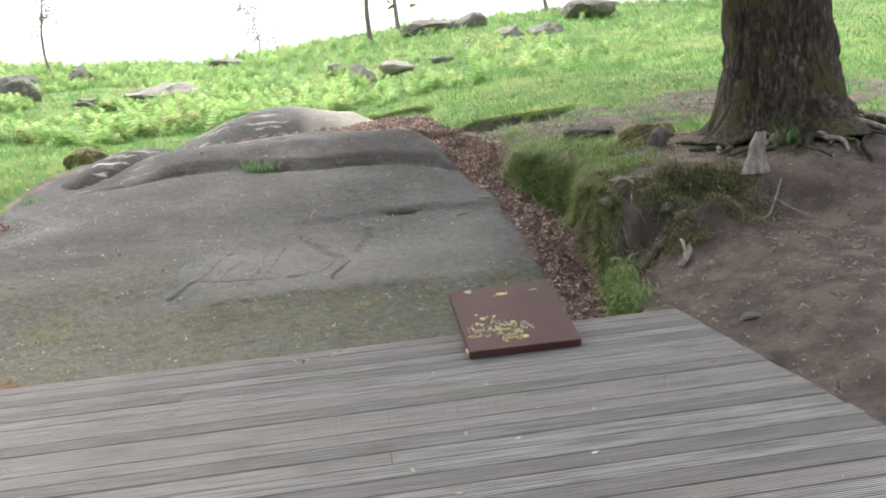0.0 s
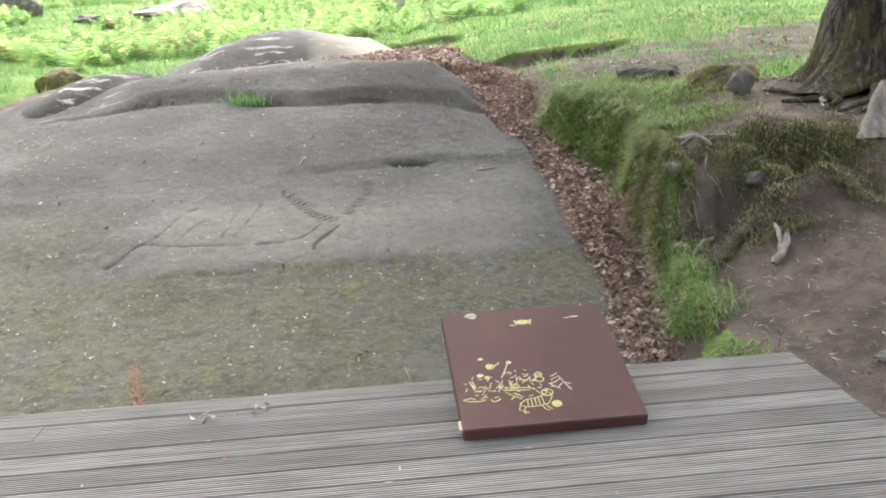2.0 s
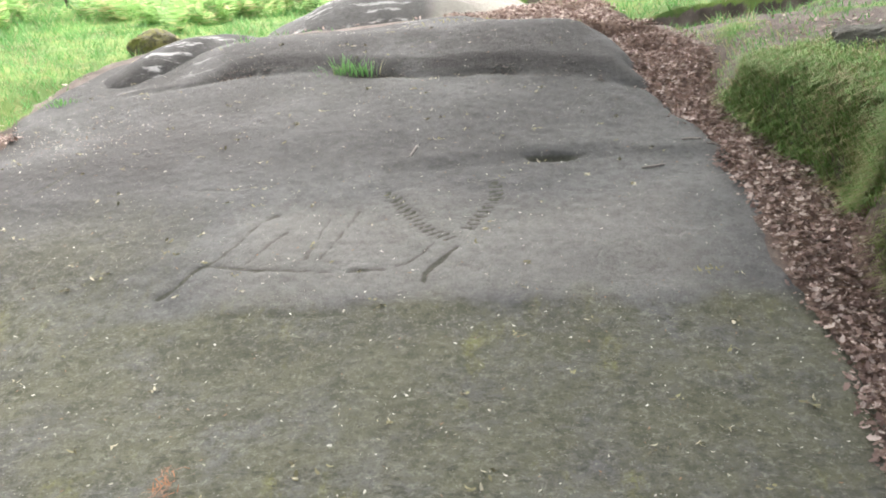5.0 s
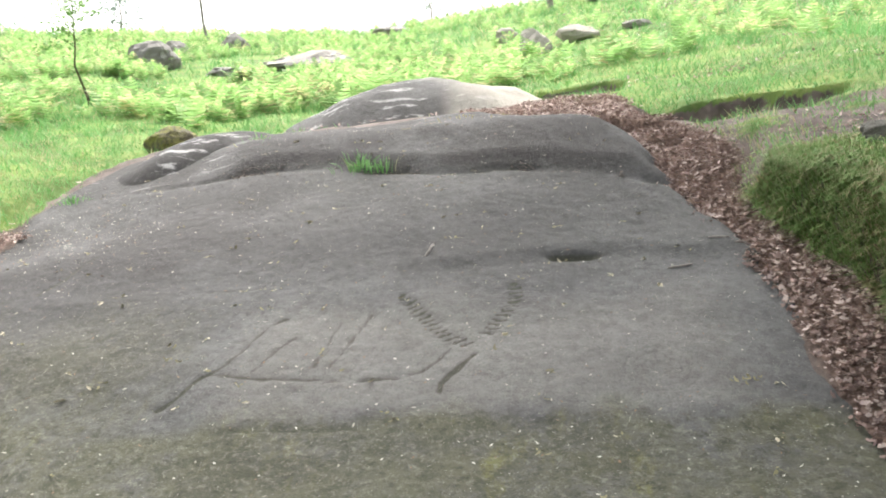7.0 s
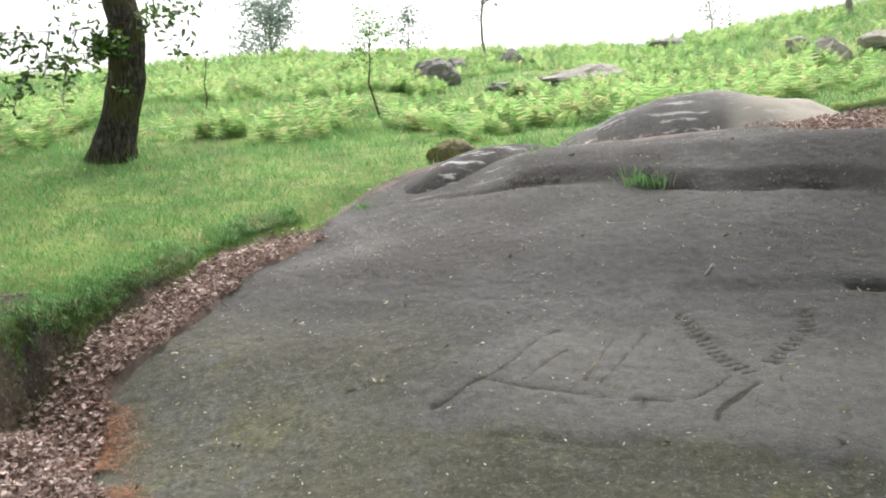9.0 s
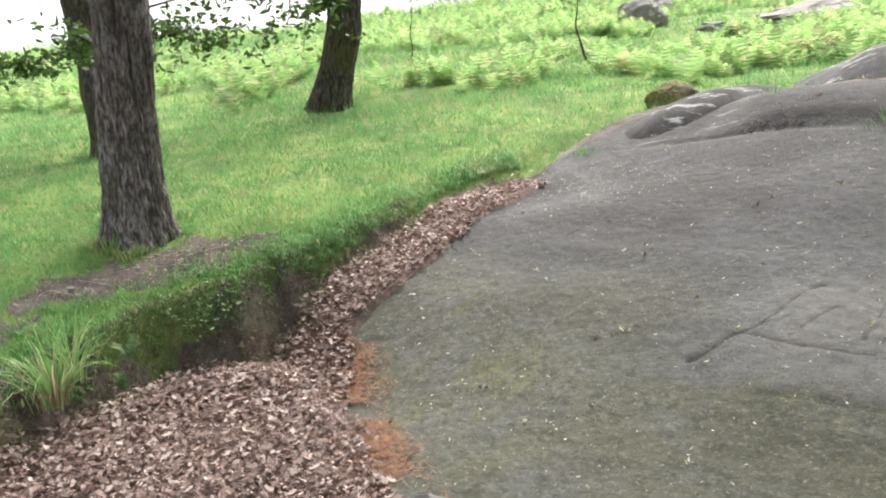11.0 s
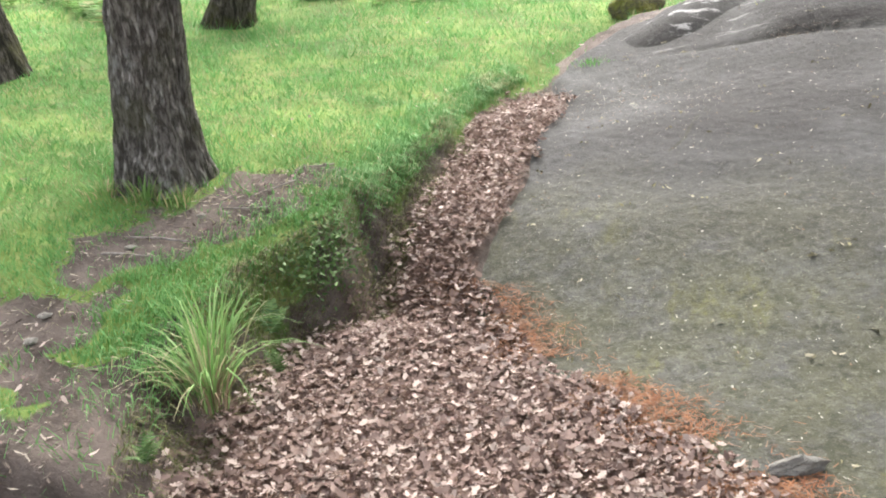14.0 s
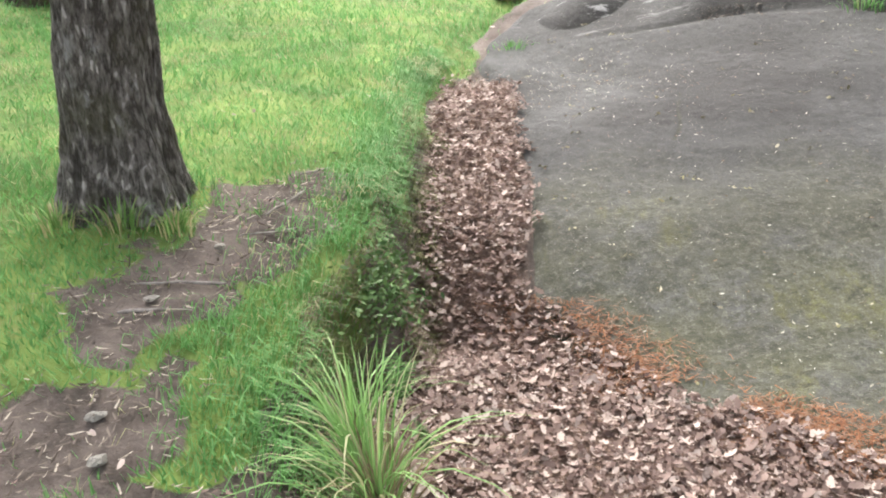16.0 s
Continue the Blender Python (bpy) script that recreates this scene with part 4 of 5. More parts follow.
    ob = blades("bank_moss", x, y, ground(x, y) - 0.01, rng.uniform(0.02, 0.08, n), rng.uniform(0.004, 0.008, n), rng.uniform(0.3, 1.4, n), -np.pi / 2 + rng.randn(n) * 0.8, rng, GREEN_MOSS, True)
    tagged(ob, "soft green moss cushions on the root plate", "moss", kind="stuff")
    n = 15000
    y = rng.uniform(5.8, 11.5, n)
    x = left_foot(y) + 0.04 - rng.rand(n) * 0.36
    keep = rng.rand(n) < np.maximum(step(-0.35, 0.3, wave(x, y, 0.3, 78)), step(8.0, 8.4, y) * step(9.8, 9.4, y)) * (0.3 + 0.7 * step(6.2, 6.7, y))
    x, y = x[keep], y[keep]
    n = len(x)
    ob = blades("bank_moss", x, y, ground(x, y) - 0.01, rng.uniform(0.015, 0.07, n), rng.uniform(0.003, 0.007, n), rng.uniform(0.6, 1.7, n), rng.randn(n) * 0.7, rng, MOSS, True)
    tagged(ob, "dry grass, moss and root hairs on the ditch bank", "moss", kind="stuff")


GREEN_MOSS = material("green_moss", tone((0.11, 0.14, 0.045), (0.25, 0.3, 0.1), (0.26, 0.215, 0.14), 0.28), 0.9, thin=0.3)
MOSS = material("olive_moss", tone((0.09, 0.095, 0.045), (0.21, 0.22, 0.09), (0.2, 0.165, 0.125), 0.35), 0.9, thin=0.2)
bank_grass()


def tussock(name, label, x, y, z, count, tall, spread_out, mat, seed, wide=0.009, lean=0.0):
    rng = np.random.RandomState(seed)
    a = rng.rand(count) * 6.283
    rr = np.abs(rng.randn(count)) * spread_out
    # arching blades, six stations each
    high, w = rng.uniform(0.5, 1.1, count) * tall, wide * rng.uniform(0.7, 1.3, count)
    lean = np.where(rng.rand(count) < 0.55, rng.uniform(0.15, 0.5, count), rng.uniform(0.5, 0.95, count))
    s = np.linspace(0, 1, 6)[None]
    out = (rr[:, None] + high[:, None] * lean[:, None] * s ** 1.5)
    up = high[:, None] * (s - 0.75 * lean[:, None] * s ** 2.6)
    ax, ay = np.cos(a)[:, None], np.sin(a)[:, None]
    turn = a + np.pi / 2 + rng.randn(count) * 0.5
    half = w[:, None] / 2 * np.array([[0.7, 1.0, 1.0, 0.85, 0.55, 0.08]])
    mid = np.stack([x + out * ax, y + out * ay, z + up], -1)
    side = np.stack([half * np.cos(turn)[:, None], half * np.sin(turn)[:, None], 0 * half], -1)
    co = np.stack([mid - side, mid + side], 2).reshape(-1, 3)
    k = (np.arange(count) * 12)[:, None] + (np.arange(5) * 2)[None]
    q = np.stack([k, k + 1, k + 3, k + 2], -1).reshape(-1, 4)
    ob = grid_object(name, co, q, mat, {})
    tagged(ob, kind="stuff")
    clump = tagged(new(name), label, "grass")
    clump.location = (x, y, z)
    ob.name = "foliage"
    ob.parent = clump
    ob.matrix_parent_inverse = Matrix.Translation((-x, -y, -z))
    return clump


SEDGE = material("sedge_blade", tone((0.15, 0.3, 0.08), (0.3, 0.47, 0.17), (0.44, 0.42, 0.24), 0.14), 0.5, thin=0.35)
STRAW = material("dry_straw", tone((0.16, 0.12, 0.07), (0.36, 0.29, 0.18)), 0.8, thin=0.2)
tussock("grass_tussock", "tall arching pale green grass tussock on the ditch bank", -5.45, 6.95, -0.3, 95, 0.74, 0.06, SEDGE, 21, 0.009)
tussock("grass_tussock", "drooping dry grass at the foot of a tussock", -5.42, 6.93, -0.28, 90, 0.42, 0.06, STRAW, 23, 0.007)
tussock("grass_tussock", "tall arching pale green grass tussock on the ditch bank", -5.55, 7.15, -0.2, 70, 0.6, 0.05, SEDGE, 22, 0.008)
DRY_TUFT = material("yellow_dry_tuft", tone((0.3, 0.29, 0.1), (0.5, 0.46, 0.2)), 0.8, thin=0.3)
for k, (tx, ty, th, ts) in enumerate([(-6.9, 8.42, 0.2, 0.14), (-6.65, 8.5, 0.16, 0.1), (-7.25, 8.45, 0.16, 0.12), (5.05, 8.9, 0.26, 0.1), (-2.75, 14.5, 0.22, 0.14), (-1.3, 13.2, 0.26, 0.16), (-1.05, 13.08, 0.22, 0.12), (-4.75, 13.6, 0.14, 0.12), (-0.2, 14.75, 0.1, 0.2), (0.2, 14.65, 0.1, 0.2)]):
    tussock("grass_tuft", "yellowed low grass cushion on the rock hump" if k > 7 else "small green grass tuft rooted in a crack" if k > 3 else "small green grass tuft at the foot of a tree", tx, ty, float(ground(tx, ty)), 110, th, ts, LUSH if k < 3 else DRY_TUFT if k > 7 else GRASS, 30 + k)


def frond(length, pairs=9):
    """One bracken frond along +x, arching, as quads."""
    co, q = [], []
    for i in range(pairs):
        s = (i + 0.5) / pairs
        px, pz = s * length * 0.85, length * (0.75 * s - 0.62 * s * s)
        w = length * 0.34 * (1 - s) ** 0.8 * min(1, 0.4 + 3 * s) + 0.01
        t = length / pairs * 0.42
        for side in (-1, 1):
            b = len(co)
            co += [(px - t * 0.6, 0, pz), (px + t * 0.6, 0, pz), (px + t * 0.5 + w * 0.35, side * w, pz - w * 0.15), (px - t * 0.1 + w * 0.3, side * w * 0.95, pz - w * 0.15)]
            q.append((b, b + 1, b + 2, b + 3))
    return np.array(co), np.array(q)


def ferns(name, label, x, y, z, size, seed, mat, fronds=6):
    rng = np.random.RandomState(seed)
    co0, q0 = frond(1.0)
    n = len(x) * fronds
    a = rng.rand(n) * 6.283
    up = rng.uniform(0.35, 1.15, n)
    sc = np.repeat(size, fronds) * rng.uniform(0.7, 1.2, n)
    p = co0[None] * sc[:, None, None]
    px, py, pz = p[..., 0], p[..., 1], p[..., 2]
    px, pz = px * np.cos(up)[:, None] - pz * np.sin(up)[:, None] * 0.3, pz + px * np.sin(up)[:, None]
    gx = px * np.cos(a)[:, None] - py * np.sin(a)[:, None] + np.repeat(x, fronds)[:, None]
    gy = px * np.sin(a)[:, None] + py * np.cos(a)[:, None] + np.repeat(y, fronds)[:, None]
    gz = pz + np.repeat(z, fronds)[:, None]
    q = (np.arange(n) * len(co0))[:, None, None] + q0[None]
    return grid_object(name, np.stack([gx, gy, gz], -1).reshape(-1, 3), q.reshape(-1, 4), mat, {})


def bracken():
    rng = np.random.RandomState(14)
    x, y, r = scatter(rng, 15000, -1.0, 4.5, 11.5, 48, -72, 34)
    az = np.degrees(np.arctan2(x, y - 4))
    keep = rng.rand(len(x)) < step(-0.35, 0.35, wave(x, y, 3.2, 81) + 0.5 * wave(x, y, 1.2, 82)) * step(12, 17, r) * (0.14 + 0.86 * step(6, -14, az))
    keep &= ~((np.abs(x + 6) < 3.5) & (y < 17)) & ~(np.hypot(x + 10.6, y - 15.6) < 2.2) & ~((x < -8) & (y < 14.5)) & ~((x > -4.5) & (y < 20)) 
    x, y, r = x[keep], y[keep], r[keep]
    size = rng.uniform(0.28, 0.6, len(x)) * (1 + 0.25 * step(25, 15, r))
    ob = ferns("bracken", "", x, y, ground(x, y) - 0.04, size, 15, FERN)
    tagged(ob, "dense light green bracken across the hillside", "fern", kind="stuff")


bracken()
DEEP_FERN = material("deep_green_fern", tone((0.05, 0.1, 0.03), (0.12, 0.2, 0.06)), 0.6)
for k, (fx, fy, fz, fs) in enumerate([(-5.42, 7.5, -0.15, 0.17), (-5.35, 6.35, -0.25, 0.14), (-5.3, 7.35, -0.3, 0.13)]):
    ob = ferns("fern_plant", "", np.array([fx]), np.array([fy]), np.array([fz]), np.array([fs]), 90 + k, DEEP_FERN, 11)
    tagged(ob, "small dark green fern growing from the bank", "fern")


def bush(name, label, x, y, z, size, count, leaf, seed, mat):
    rng = np.random.RandomState(seed)
    c = np.array([x, y, z]) + rng.randn(count, 3) * size
    co, q = leaf_cloud(c, rng.uniform(0.7, 1.3, count) * leaf, rng, LEAF_OUTLINE[::2], 0.2, 0.9)
    return tagged(grid_object(name, co, q, mat, {}), label, "bush")


bush("creeper", "small-leaved dark creeper hanging on the earth bank", -5.58, 8.4, 0.0, (0.09, 0.2, 0.12), 800, 0.042, 41, DEEP_FERN)


# ---- fallen leaves ----
CRUMB = material("straw_crumb", tone((0.06, 0.045, 0.035), (0.2, 0.16, 0.13), (0.38, 0.33, 0.27), 0.15), 0.85)
def litter():
    rng = np.random.RandomState(16)
    bed = tagged(new("leaf_litter"), "deep drift of dry brown oak leaves in the ditch", "leaf litter")
    n = 240000
    x, y = rng.uniform(-5.7, 3.0, n), rng.uniform(5.35, 16.6, n)
    m = litter_mask(x, y)
    near = step(16.5, 6.5, y)
    keep = rng.rand(n) < m * (0.55 + 0.45 * near)
    x, y, m = x[keep], y[keep], m[keep]
    z = ground(x, y) + rng.rand(len(x)) ** 2 * 0.05 + 0.005
    size = 0.02 + 0.06 * rng.rand(len(x)) ** 1.6
    split = 300
    pick = np.argsort(np.hypot(x + 4.5, y - 7.6) + rng.rand(len(x)) * 1.2)[:split]
    rest = np.setdiff1d(np.arange(len(x)), pick)
    co, q = leaf_cloud(np.stack([x, y, z], -1)[rest], size[rest], rng, LEAF_OUTLINE, 0.9, 0.42)
    ob = grid_object("leaf_drift", co, q, DEAD_LEAF, {})
    ob.parent = bed
    tagged(ob, kind="stuff")
    shapes = []
    for k in range(5):
        co, q = leaf_cloud(np.zeros((1, 3)), np.array([1.0]), rng, LEAF_OUTLINE, 0.7 + 0.25 * k, 0.25)
        me = bpy.data.meshes.new("leaf")
        me.from_pydata(co.tolist(), [], q.tolist())
        me.materials.append(DEAD_LEAF_ONE)
        shapes.append(me)
    for i in pick:
        ob = new("leaf", shapes[i % 5])
        s = size[i]
        ob.matrix_world = pose(x[i], y[i], z[i] + 0.02, rng.randn() * 22, rng.randn() * 22, rng.rand() * 360) @ Matrix.Diagonal((s, s, s, 1))
        ob.parent = bed
    # leaf crumbs over the turf and the bare earth
    n = 110000
    x, y, r = scatter(rng, n, -1.5, 4.6, 2.5, 34, -75, 48)
    earth = 1 - turf_mask(x, y)
    keep = rng.rand(n) < np.maximum(0.03 + 0.75 * (x > 0) * step(10, 13, y) * step(-0.1, 0.5, wave(x, y, 1.9, 87) + 0.5 * wave(x, y, 0.6, 88)), 0.6 * earth) * (1 - litter_mask(x, y)) * ~in_rock(x, y) * (y > 5.6) * (0.3 + 0.7 * step(-4, 3, x)) * step(-0.3, 0.4, wave(x, y, 1.1, 83))
    x, y, r = x[keep], y[keep], r[keep]
    co, q = leaf_cloud(np.stack([x, y, ground(x, y) + 0.012], -1), rng.uniform(0.018, 0.05, len(x)) * (0.7 + r / 9), rng, LEAF_OUTLINE[::2], 0.8, 0.35)
    # straw, twigs and crumbs on the trodden earth close to the deck
    n2 = 20000
    x2, y2 = np.concatenate([rng.uniform(-7.6, -5.6, n2 // 2), rng.uniform(2.4, 6.0, n2 // 2)]), np.concatenate([rng.uniform(5.9, 9.8, n2 // 2), rng.uniform(4.5, 9.0, n2 // 2)])
    k2 = rng.rand(n2) < (1 - turf_mask(x2, y2)) * (1 - litter_mask(x2, y2)) * 0.8
    x2, y2 = x2[k2], y2[k2]
    c2, q2 = leaf_cloud(np.stack([x2, y2, ground(x2, y2) + 0.006], -1), rng.uniform(0.012, 0.07, len(x2)), rng, [(-0.05, 0), (0.06, 0.1), (0.07, 0.8), (0.02, 1), (-0.06, 0.7)], 0.5, 0.3)
    tagged(grid_object("ground_crumbs", c2, q2, CRUMB, {}), "straw, bark crumbs and twigs on trodden earth", "debris", kind="stuff")
    tagged(grid_object("scattered_leaves", co, q, DEAD_LEAF, {}), "dry leaves scattered over bare earth and grass", "leaves", kind="stuff")


litter()
PALE_BIT = material("pale_catkin", tone((0.26, 0.24, 0.18), (0.58, 0.55, 0.48), (0.2, 0.13, 0.08), 0.3), 0.8)


CATKIN = material("olive_catkin", tone((0.1, 0.085, 0.05), (0.26, 0.24, 0.13), (0.4, 0.36, 0.26), 0.25), 0.8)


def crumbs():
    rng = np.random.RandomState(17)
    n = 15000
    x, y = rng.uniform(-5, 2.1, n), rng.uniform(5.6, 14.5, n)
    x[:1500], y[:1500] = -4.1 + rng.randn(1500) * 0.55, 12.4 + rng.randn(1500) * 0.5
    keep = (x > rock_left(y) + 0.02) & (x < rock_right(y) - 0.02) & (rng.rand(n) < 0.75)
    x, y = x[keep], y[keep]
    s = 0.007 + 0.03 * rng.rand(len(x)) ** 4
    co, q = leaf_cloud(np.stack([x, y, rock_height(x, y) + 0.005], -1), s, rng, LEAF_OUTLINE[::2], 0.8, 0.3)
    tagged(grid_object("rock_debris", co, q, PALE_BIT, {}), "pale catkins and leaf crumbs lying on the rock", "debris", kind="stuff")
    n = 260
    x, y = rng.uniform(-4.8, 2.0, n), rng.uniform(5.7, 14.0, n)
    ok = (x > rock_left(y) + 0.05) & (x < rock_right(y) - 0.05)
    x, y = x[ok], y[ok]
    c = np.repeat(np.stack([x, y, rock_height(x, y) + 0.012], -1), 4, 0) + rng.randn(4 * len(x), 3) * (0.022, 0.022, 0.004)
    co, q = leaf_cloud(c, rng.uniform(0.02, 0.06, len(c)), rng, LEAF_OUTLINE[::2], 0.9, 0.4)
    tagged(grid_object("rock_leaves", co, q, CATKIN, {}), "small olive and brown catkin clusters on the rock", "debris", kind="stuff")
    n = 170
    x, y = rng.uniform(-3.4, 2.2, n) , rng.uniform(2.2, 5.45, n)
    keep = ~((x > 0.6) & (x < 1.45) & (y > 4.85))
    x, y = x[keep], y[keep]
    co, q = leaf_cloud(np.stack([x, y, 0 * x + 0.006], -1), 0.012 + 0.035 * rng.rand(len(x)) ** 3, rng, LEAF_OUTLINE[::2], 0.8, 0.3)
    tagged(grid_object("deck_debris", co, q, PALE_BIT, {}), "pale petals and leaf bits lying on the deck", "debris", kind="stuff")
    # dry bits caught in the joint under the hump
    n = 2600
    x = rng.uniform(-4.2, 1.35, n)
    y = seam_line(x) + 0.03 + rng.randn(n) * 0.045
    ok = rng.rand(n) < step(-0.4, 0.4, wave(x, y, 0.35, 89))
    x, y = x[ok], y[ok]
    co, q = leaf_cloud(np.stack([x, y, rock_height(x, y) + 0.012], -1), rng.uniform(0.014, 0.04, len(x)), rng, LEAF_OUTLINE[::2], 0.8, 0.25)
    tagged(grid_object("joint_litter", co, q, CRUMB, {}), "straw and leaf crumbs lodged in the rock joint", "debris", kind="stuff")
    # rusty needles along the lower rim of the slab
    n = 17000
    y = rng.uniform(5.6, 9.1, n)
    x = rock_left(y) + rng.randn(n) * 0.17 + 0.0 + 0.12 * wave(y, 0 * y, 0.5, 86)
    ok = rng.rand(n) < step(-0.6, 0.5, wave(x, y, 0.35, 85))
    x, y = x[ok], y[ok]
    x2, y2 = rng.uniform(-1.6, -1.2, 500), rng.uniform(5.6, 6.9, 500)
    y2 = 5.6 + (y2 - 5.6) * 1.45
    x2 = -1.2 - 0.04 * (y2 - 6.6) + rng.randn(500) * 0.03 + 0.1 * wave(y2, 0 * y2, 0.5, 84) + 0.1 * rng.randn(500) * step(6.2, 5.7, y2)
    x3, y3 = 0.25 + rng.randn(500) * 0.22, 5.75 + np.abs(rng.randn(500)) * 0.12
    x, y = np.concatenate([x, x2, x3]), np.concatenate([y, y2, y3])
    z = np.maximum(ground(x, y), rock_height(x, y)) + rng.rand(len(x)) * 0.012
    co, q = leaf_cloud(np.stack([x, y, z], -1), rng.uniform(0.03, 0.07, len(x)), rng, [(-0.05, 0), (0.05, 0), (0.03, 1), (-0.03, 1)], 0.3, 0.2)
    tagged(grid_object("needle_litter", co, q, NEEDLE, {}), "rust-coloured needles and crumbs along the rock rim", "leaf litter", kind="stuff")


crumbs()


def blossom(x, y, seed):
    rng = np.random.RandomState(seed)
    n = 9
    c = np.stack([x + rng.randn(n) * 0.03, y + rng.randn(n) * 0.018, 0.012 + rng.rand(n) * 0.015], -1)
    co, q = leaf_cloud(c, rng.uniform(0.03, 0.05, n), rng, LEAF_OUTLINE[::2], 0.8, 0.5)
    tagged(grid_object("fallen_blossom", co, q, PALE_BIT, {}), "small cluster of white petals on the deck boards", "flower")


blossom(-0.36, 5.28, 55)
blossom(-0.14, 5.33, 56)


# ---- boulders and loose stones ----
def boulder(name, label, x, y, size, turn, seed, crust=0.0, lichen=0.0, moss=0.0, pale=0.0, sink=0.3, z=None, mat=None):
    """An uneven, slightly faceted stone half sunk in the ground."""
    rng = np.random.RandomState(seed)
    u, v = np.meshgrid(np.linspace(0, 2 * np.pi, 36, endpoint=False), np.linspace(-1, 1, 22))
    lat = v * np.pi / 2
    d = np.stack([np.cos(lat) * np.cos(u), np.cos(lat) * np.sin(u), np.sin(lat)], -1)
    r = np.ones(u.shape)
    for k in range(16):
        n = rng.randn(3)
        n /= np.linalg.norm(n)
        r = np.minimum(r, rng.uniform(0.6, 0.95) / np.maximum(0.05, d @ n))
    r = r * (1 + 0.09 * wave(d[..., 0] * 3, d[..., 1] * 3 + d[..., 2] * 2, 1.0, seed) + 0.05 * wave(d[..., 0] * 8, d[..., 1] * 8 + d[..., 2] * 6, 1.0, seed + 1))
    p = d * r[..., None] * np.array(size) / 2
    c, s = math.cos(radians(turn)), math.sin(radians(turn))
    px, py = c * p[..., 0] - s * p[..., 1], s * p[..., 0] + c * p[..., 1]
    base = float(ground(x, y)) if z is None else z
    idx = np.arange(u.size).reshape(u.shape)
    nxt = np.roll(idx, -1, 1)
    q = np.stack([idx[:-1], nxt[:-1], nxt[1:], idx[1:]], -1).reshape(-1, 4)
    co = np.stack([px + x, py + y, p[..., 2] + base + size[2] * (0.5 - sink)], -1).reshape(-1, 3)
    one = np.ones(u.shape)
    # less crust and a floor under pale; on crest rocks this paints haze
    crust, pale = crust * 0.35, max(pale, 0.45 if lichen > 0.3 else 0.15)
    ob = grid_object(name, co, q, mat or ROCK, {"crust": crust * one, "lichen": lichen * one, "moss": moss * one, "pale": pale * one, "groove": 0 * one})
    ob.data.polygons.foreach_set("use_smooth", np.zeros(len(ob.data.polygons), bool))
    return tagged(ob, label, "rock", "stones on the slope")


boulder("boulder", "grey angular boulder among the bracken", -9.7, 28.0, (1.7, 1.3, 1.1), 20, 101, 0.0, 0.8, pale=0.3)
boulder("boulder", "small grey boulder among the bracken", -10.6, 31.8, (1.0, 0.9, 0.8), 50, 102, 0.0, 0.8, pale=0.3)
boulder("boulder", "small grey boulder among the bracken", -9.6, 35.0, (1.2, 0.9, 0.9), 10, 103, 0.0, 0.8, pale=0.3)
boulder("boulder", "flat lichen-covered rock lying in the grass", -5.2, 28.0, (3.6, 2.4, 1.0), -8, 104, 0.1, 0.9, pale=0.6, sink=0.42)
boulder("boulder", "flat lichen-covered rock lying in the grass", -7.1, 26.6, (1.5, 1.0, 0.5), 10, 105, 0.1, 0.7, pale=0.4, sink=0.5)
boulder("boulder", "pale rounded boulder on the grassy slope", 1.0, 26.2, (0.95, 0.85, 0.95), 30, 106, pale=1.15, sink=0.25)
boulder("boulder", "pale low boulder on the grassy slope", 2.1, 26.4, (1.2, 0.7, 0.55), -15, 107, pale=1.1)
boulder("boulder", "pale low boulder on the grassy slope", 0.3, 28.4, (0.9, 0.7, 0.5), 0, 108, pale=1.0)
boulder("boulder", "small pale stone on the grassy slope", 3.6, 26.6, (0.8, 0.5, 0.3), 0, 109, pale=0.5)
boulder("boulder", "dark rock outcrop near the crest", 5.0, 40.5, (3.4, 2.0, 1.1), 10, 110, 0.15, 0.7, pale=0.25, sink=0.45)
boulder("boulder", "dark rounded rock near the crest", 6.9, 39.5, (1.7, 1.4, 1.3), 40, 111, 0.15, 0.7, pale=0.25, sink=0.4)
boulder("boulder", "dark flat rock on the upper slope", 6.9, 31.6, (1.3, 1.0, 0.6), 0, 112, 0.15, 0.7, pale=0.25, sink=0.4)
boulder("boulder", "dark flat rock on the upper slope", 8.2, 31.2, (1.5, 1.0, 0.7), 15, 113, 0.15, 0.7, pale=0.25, sink=0.4)
boulder("boulder", "dark low rock on the crest", -4.5, 41.5, (2.2, 1.4, 0.9), 15, 114, 0.15, 0.6, pale=0.2)
boulder("boulder", "grey weathered rock on the crest", 11.5, 36.0, (3.0, 2.0, 1.2), 15, 115, 0.15, 0.6, pale=0.2)
boulder("boulder", "mossy boulder at the edge of the slab", -4.6, 16.15, (0.85, 0.65, 0.6), 15, 116, 0.2, 0.0, 2.2, 0.3, sink=0.42, mat=MOSSY_ROCK)
boulder("boulder", "dark earth-stained boulder beside the great oak", 4.02, 10.5, (0.85, 0.5, 0.42), 10, 117, 0.9, 0.0, 0.8, sink=0.4, mat=MOSSY_ROCK)
boulder("stone", "loose grey stone lying on bare earth", 3.98, 9.98, (0.3, 0.24, 0.26), 25, 118, 0, 0.2, 0, 0.25, sink=0.15)
boulder("boulder", "dark bare hump beside the gully grass", 3.55, 11.6, (1.0, 0.6, 0.36), 5, 119, 1.2, 0, 0.6, sink=0.5)
boulder("stone", "grey stone in the root plate", 2.74, 8.42, (0.17, 0.14, 0.15), 25, 120, 0, 0.5, sink=0.3)
boulder("stone", "grey stone in the root plate", 3.35, 8.22, (0.22, 0.15, 0.13), 25, 121, 0.8, 0.2, sink=0.45)
boulder("stone", "grey stone in the root plate", 3.6, 8.12, (0.2, 0.15, 0.12), 65, 122, 0.8, 0.2, sink=0.45)
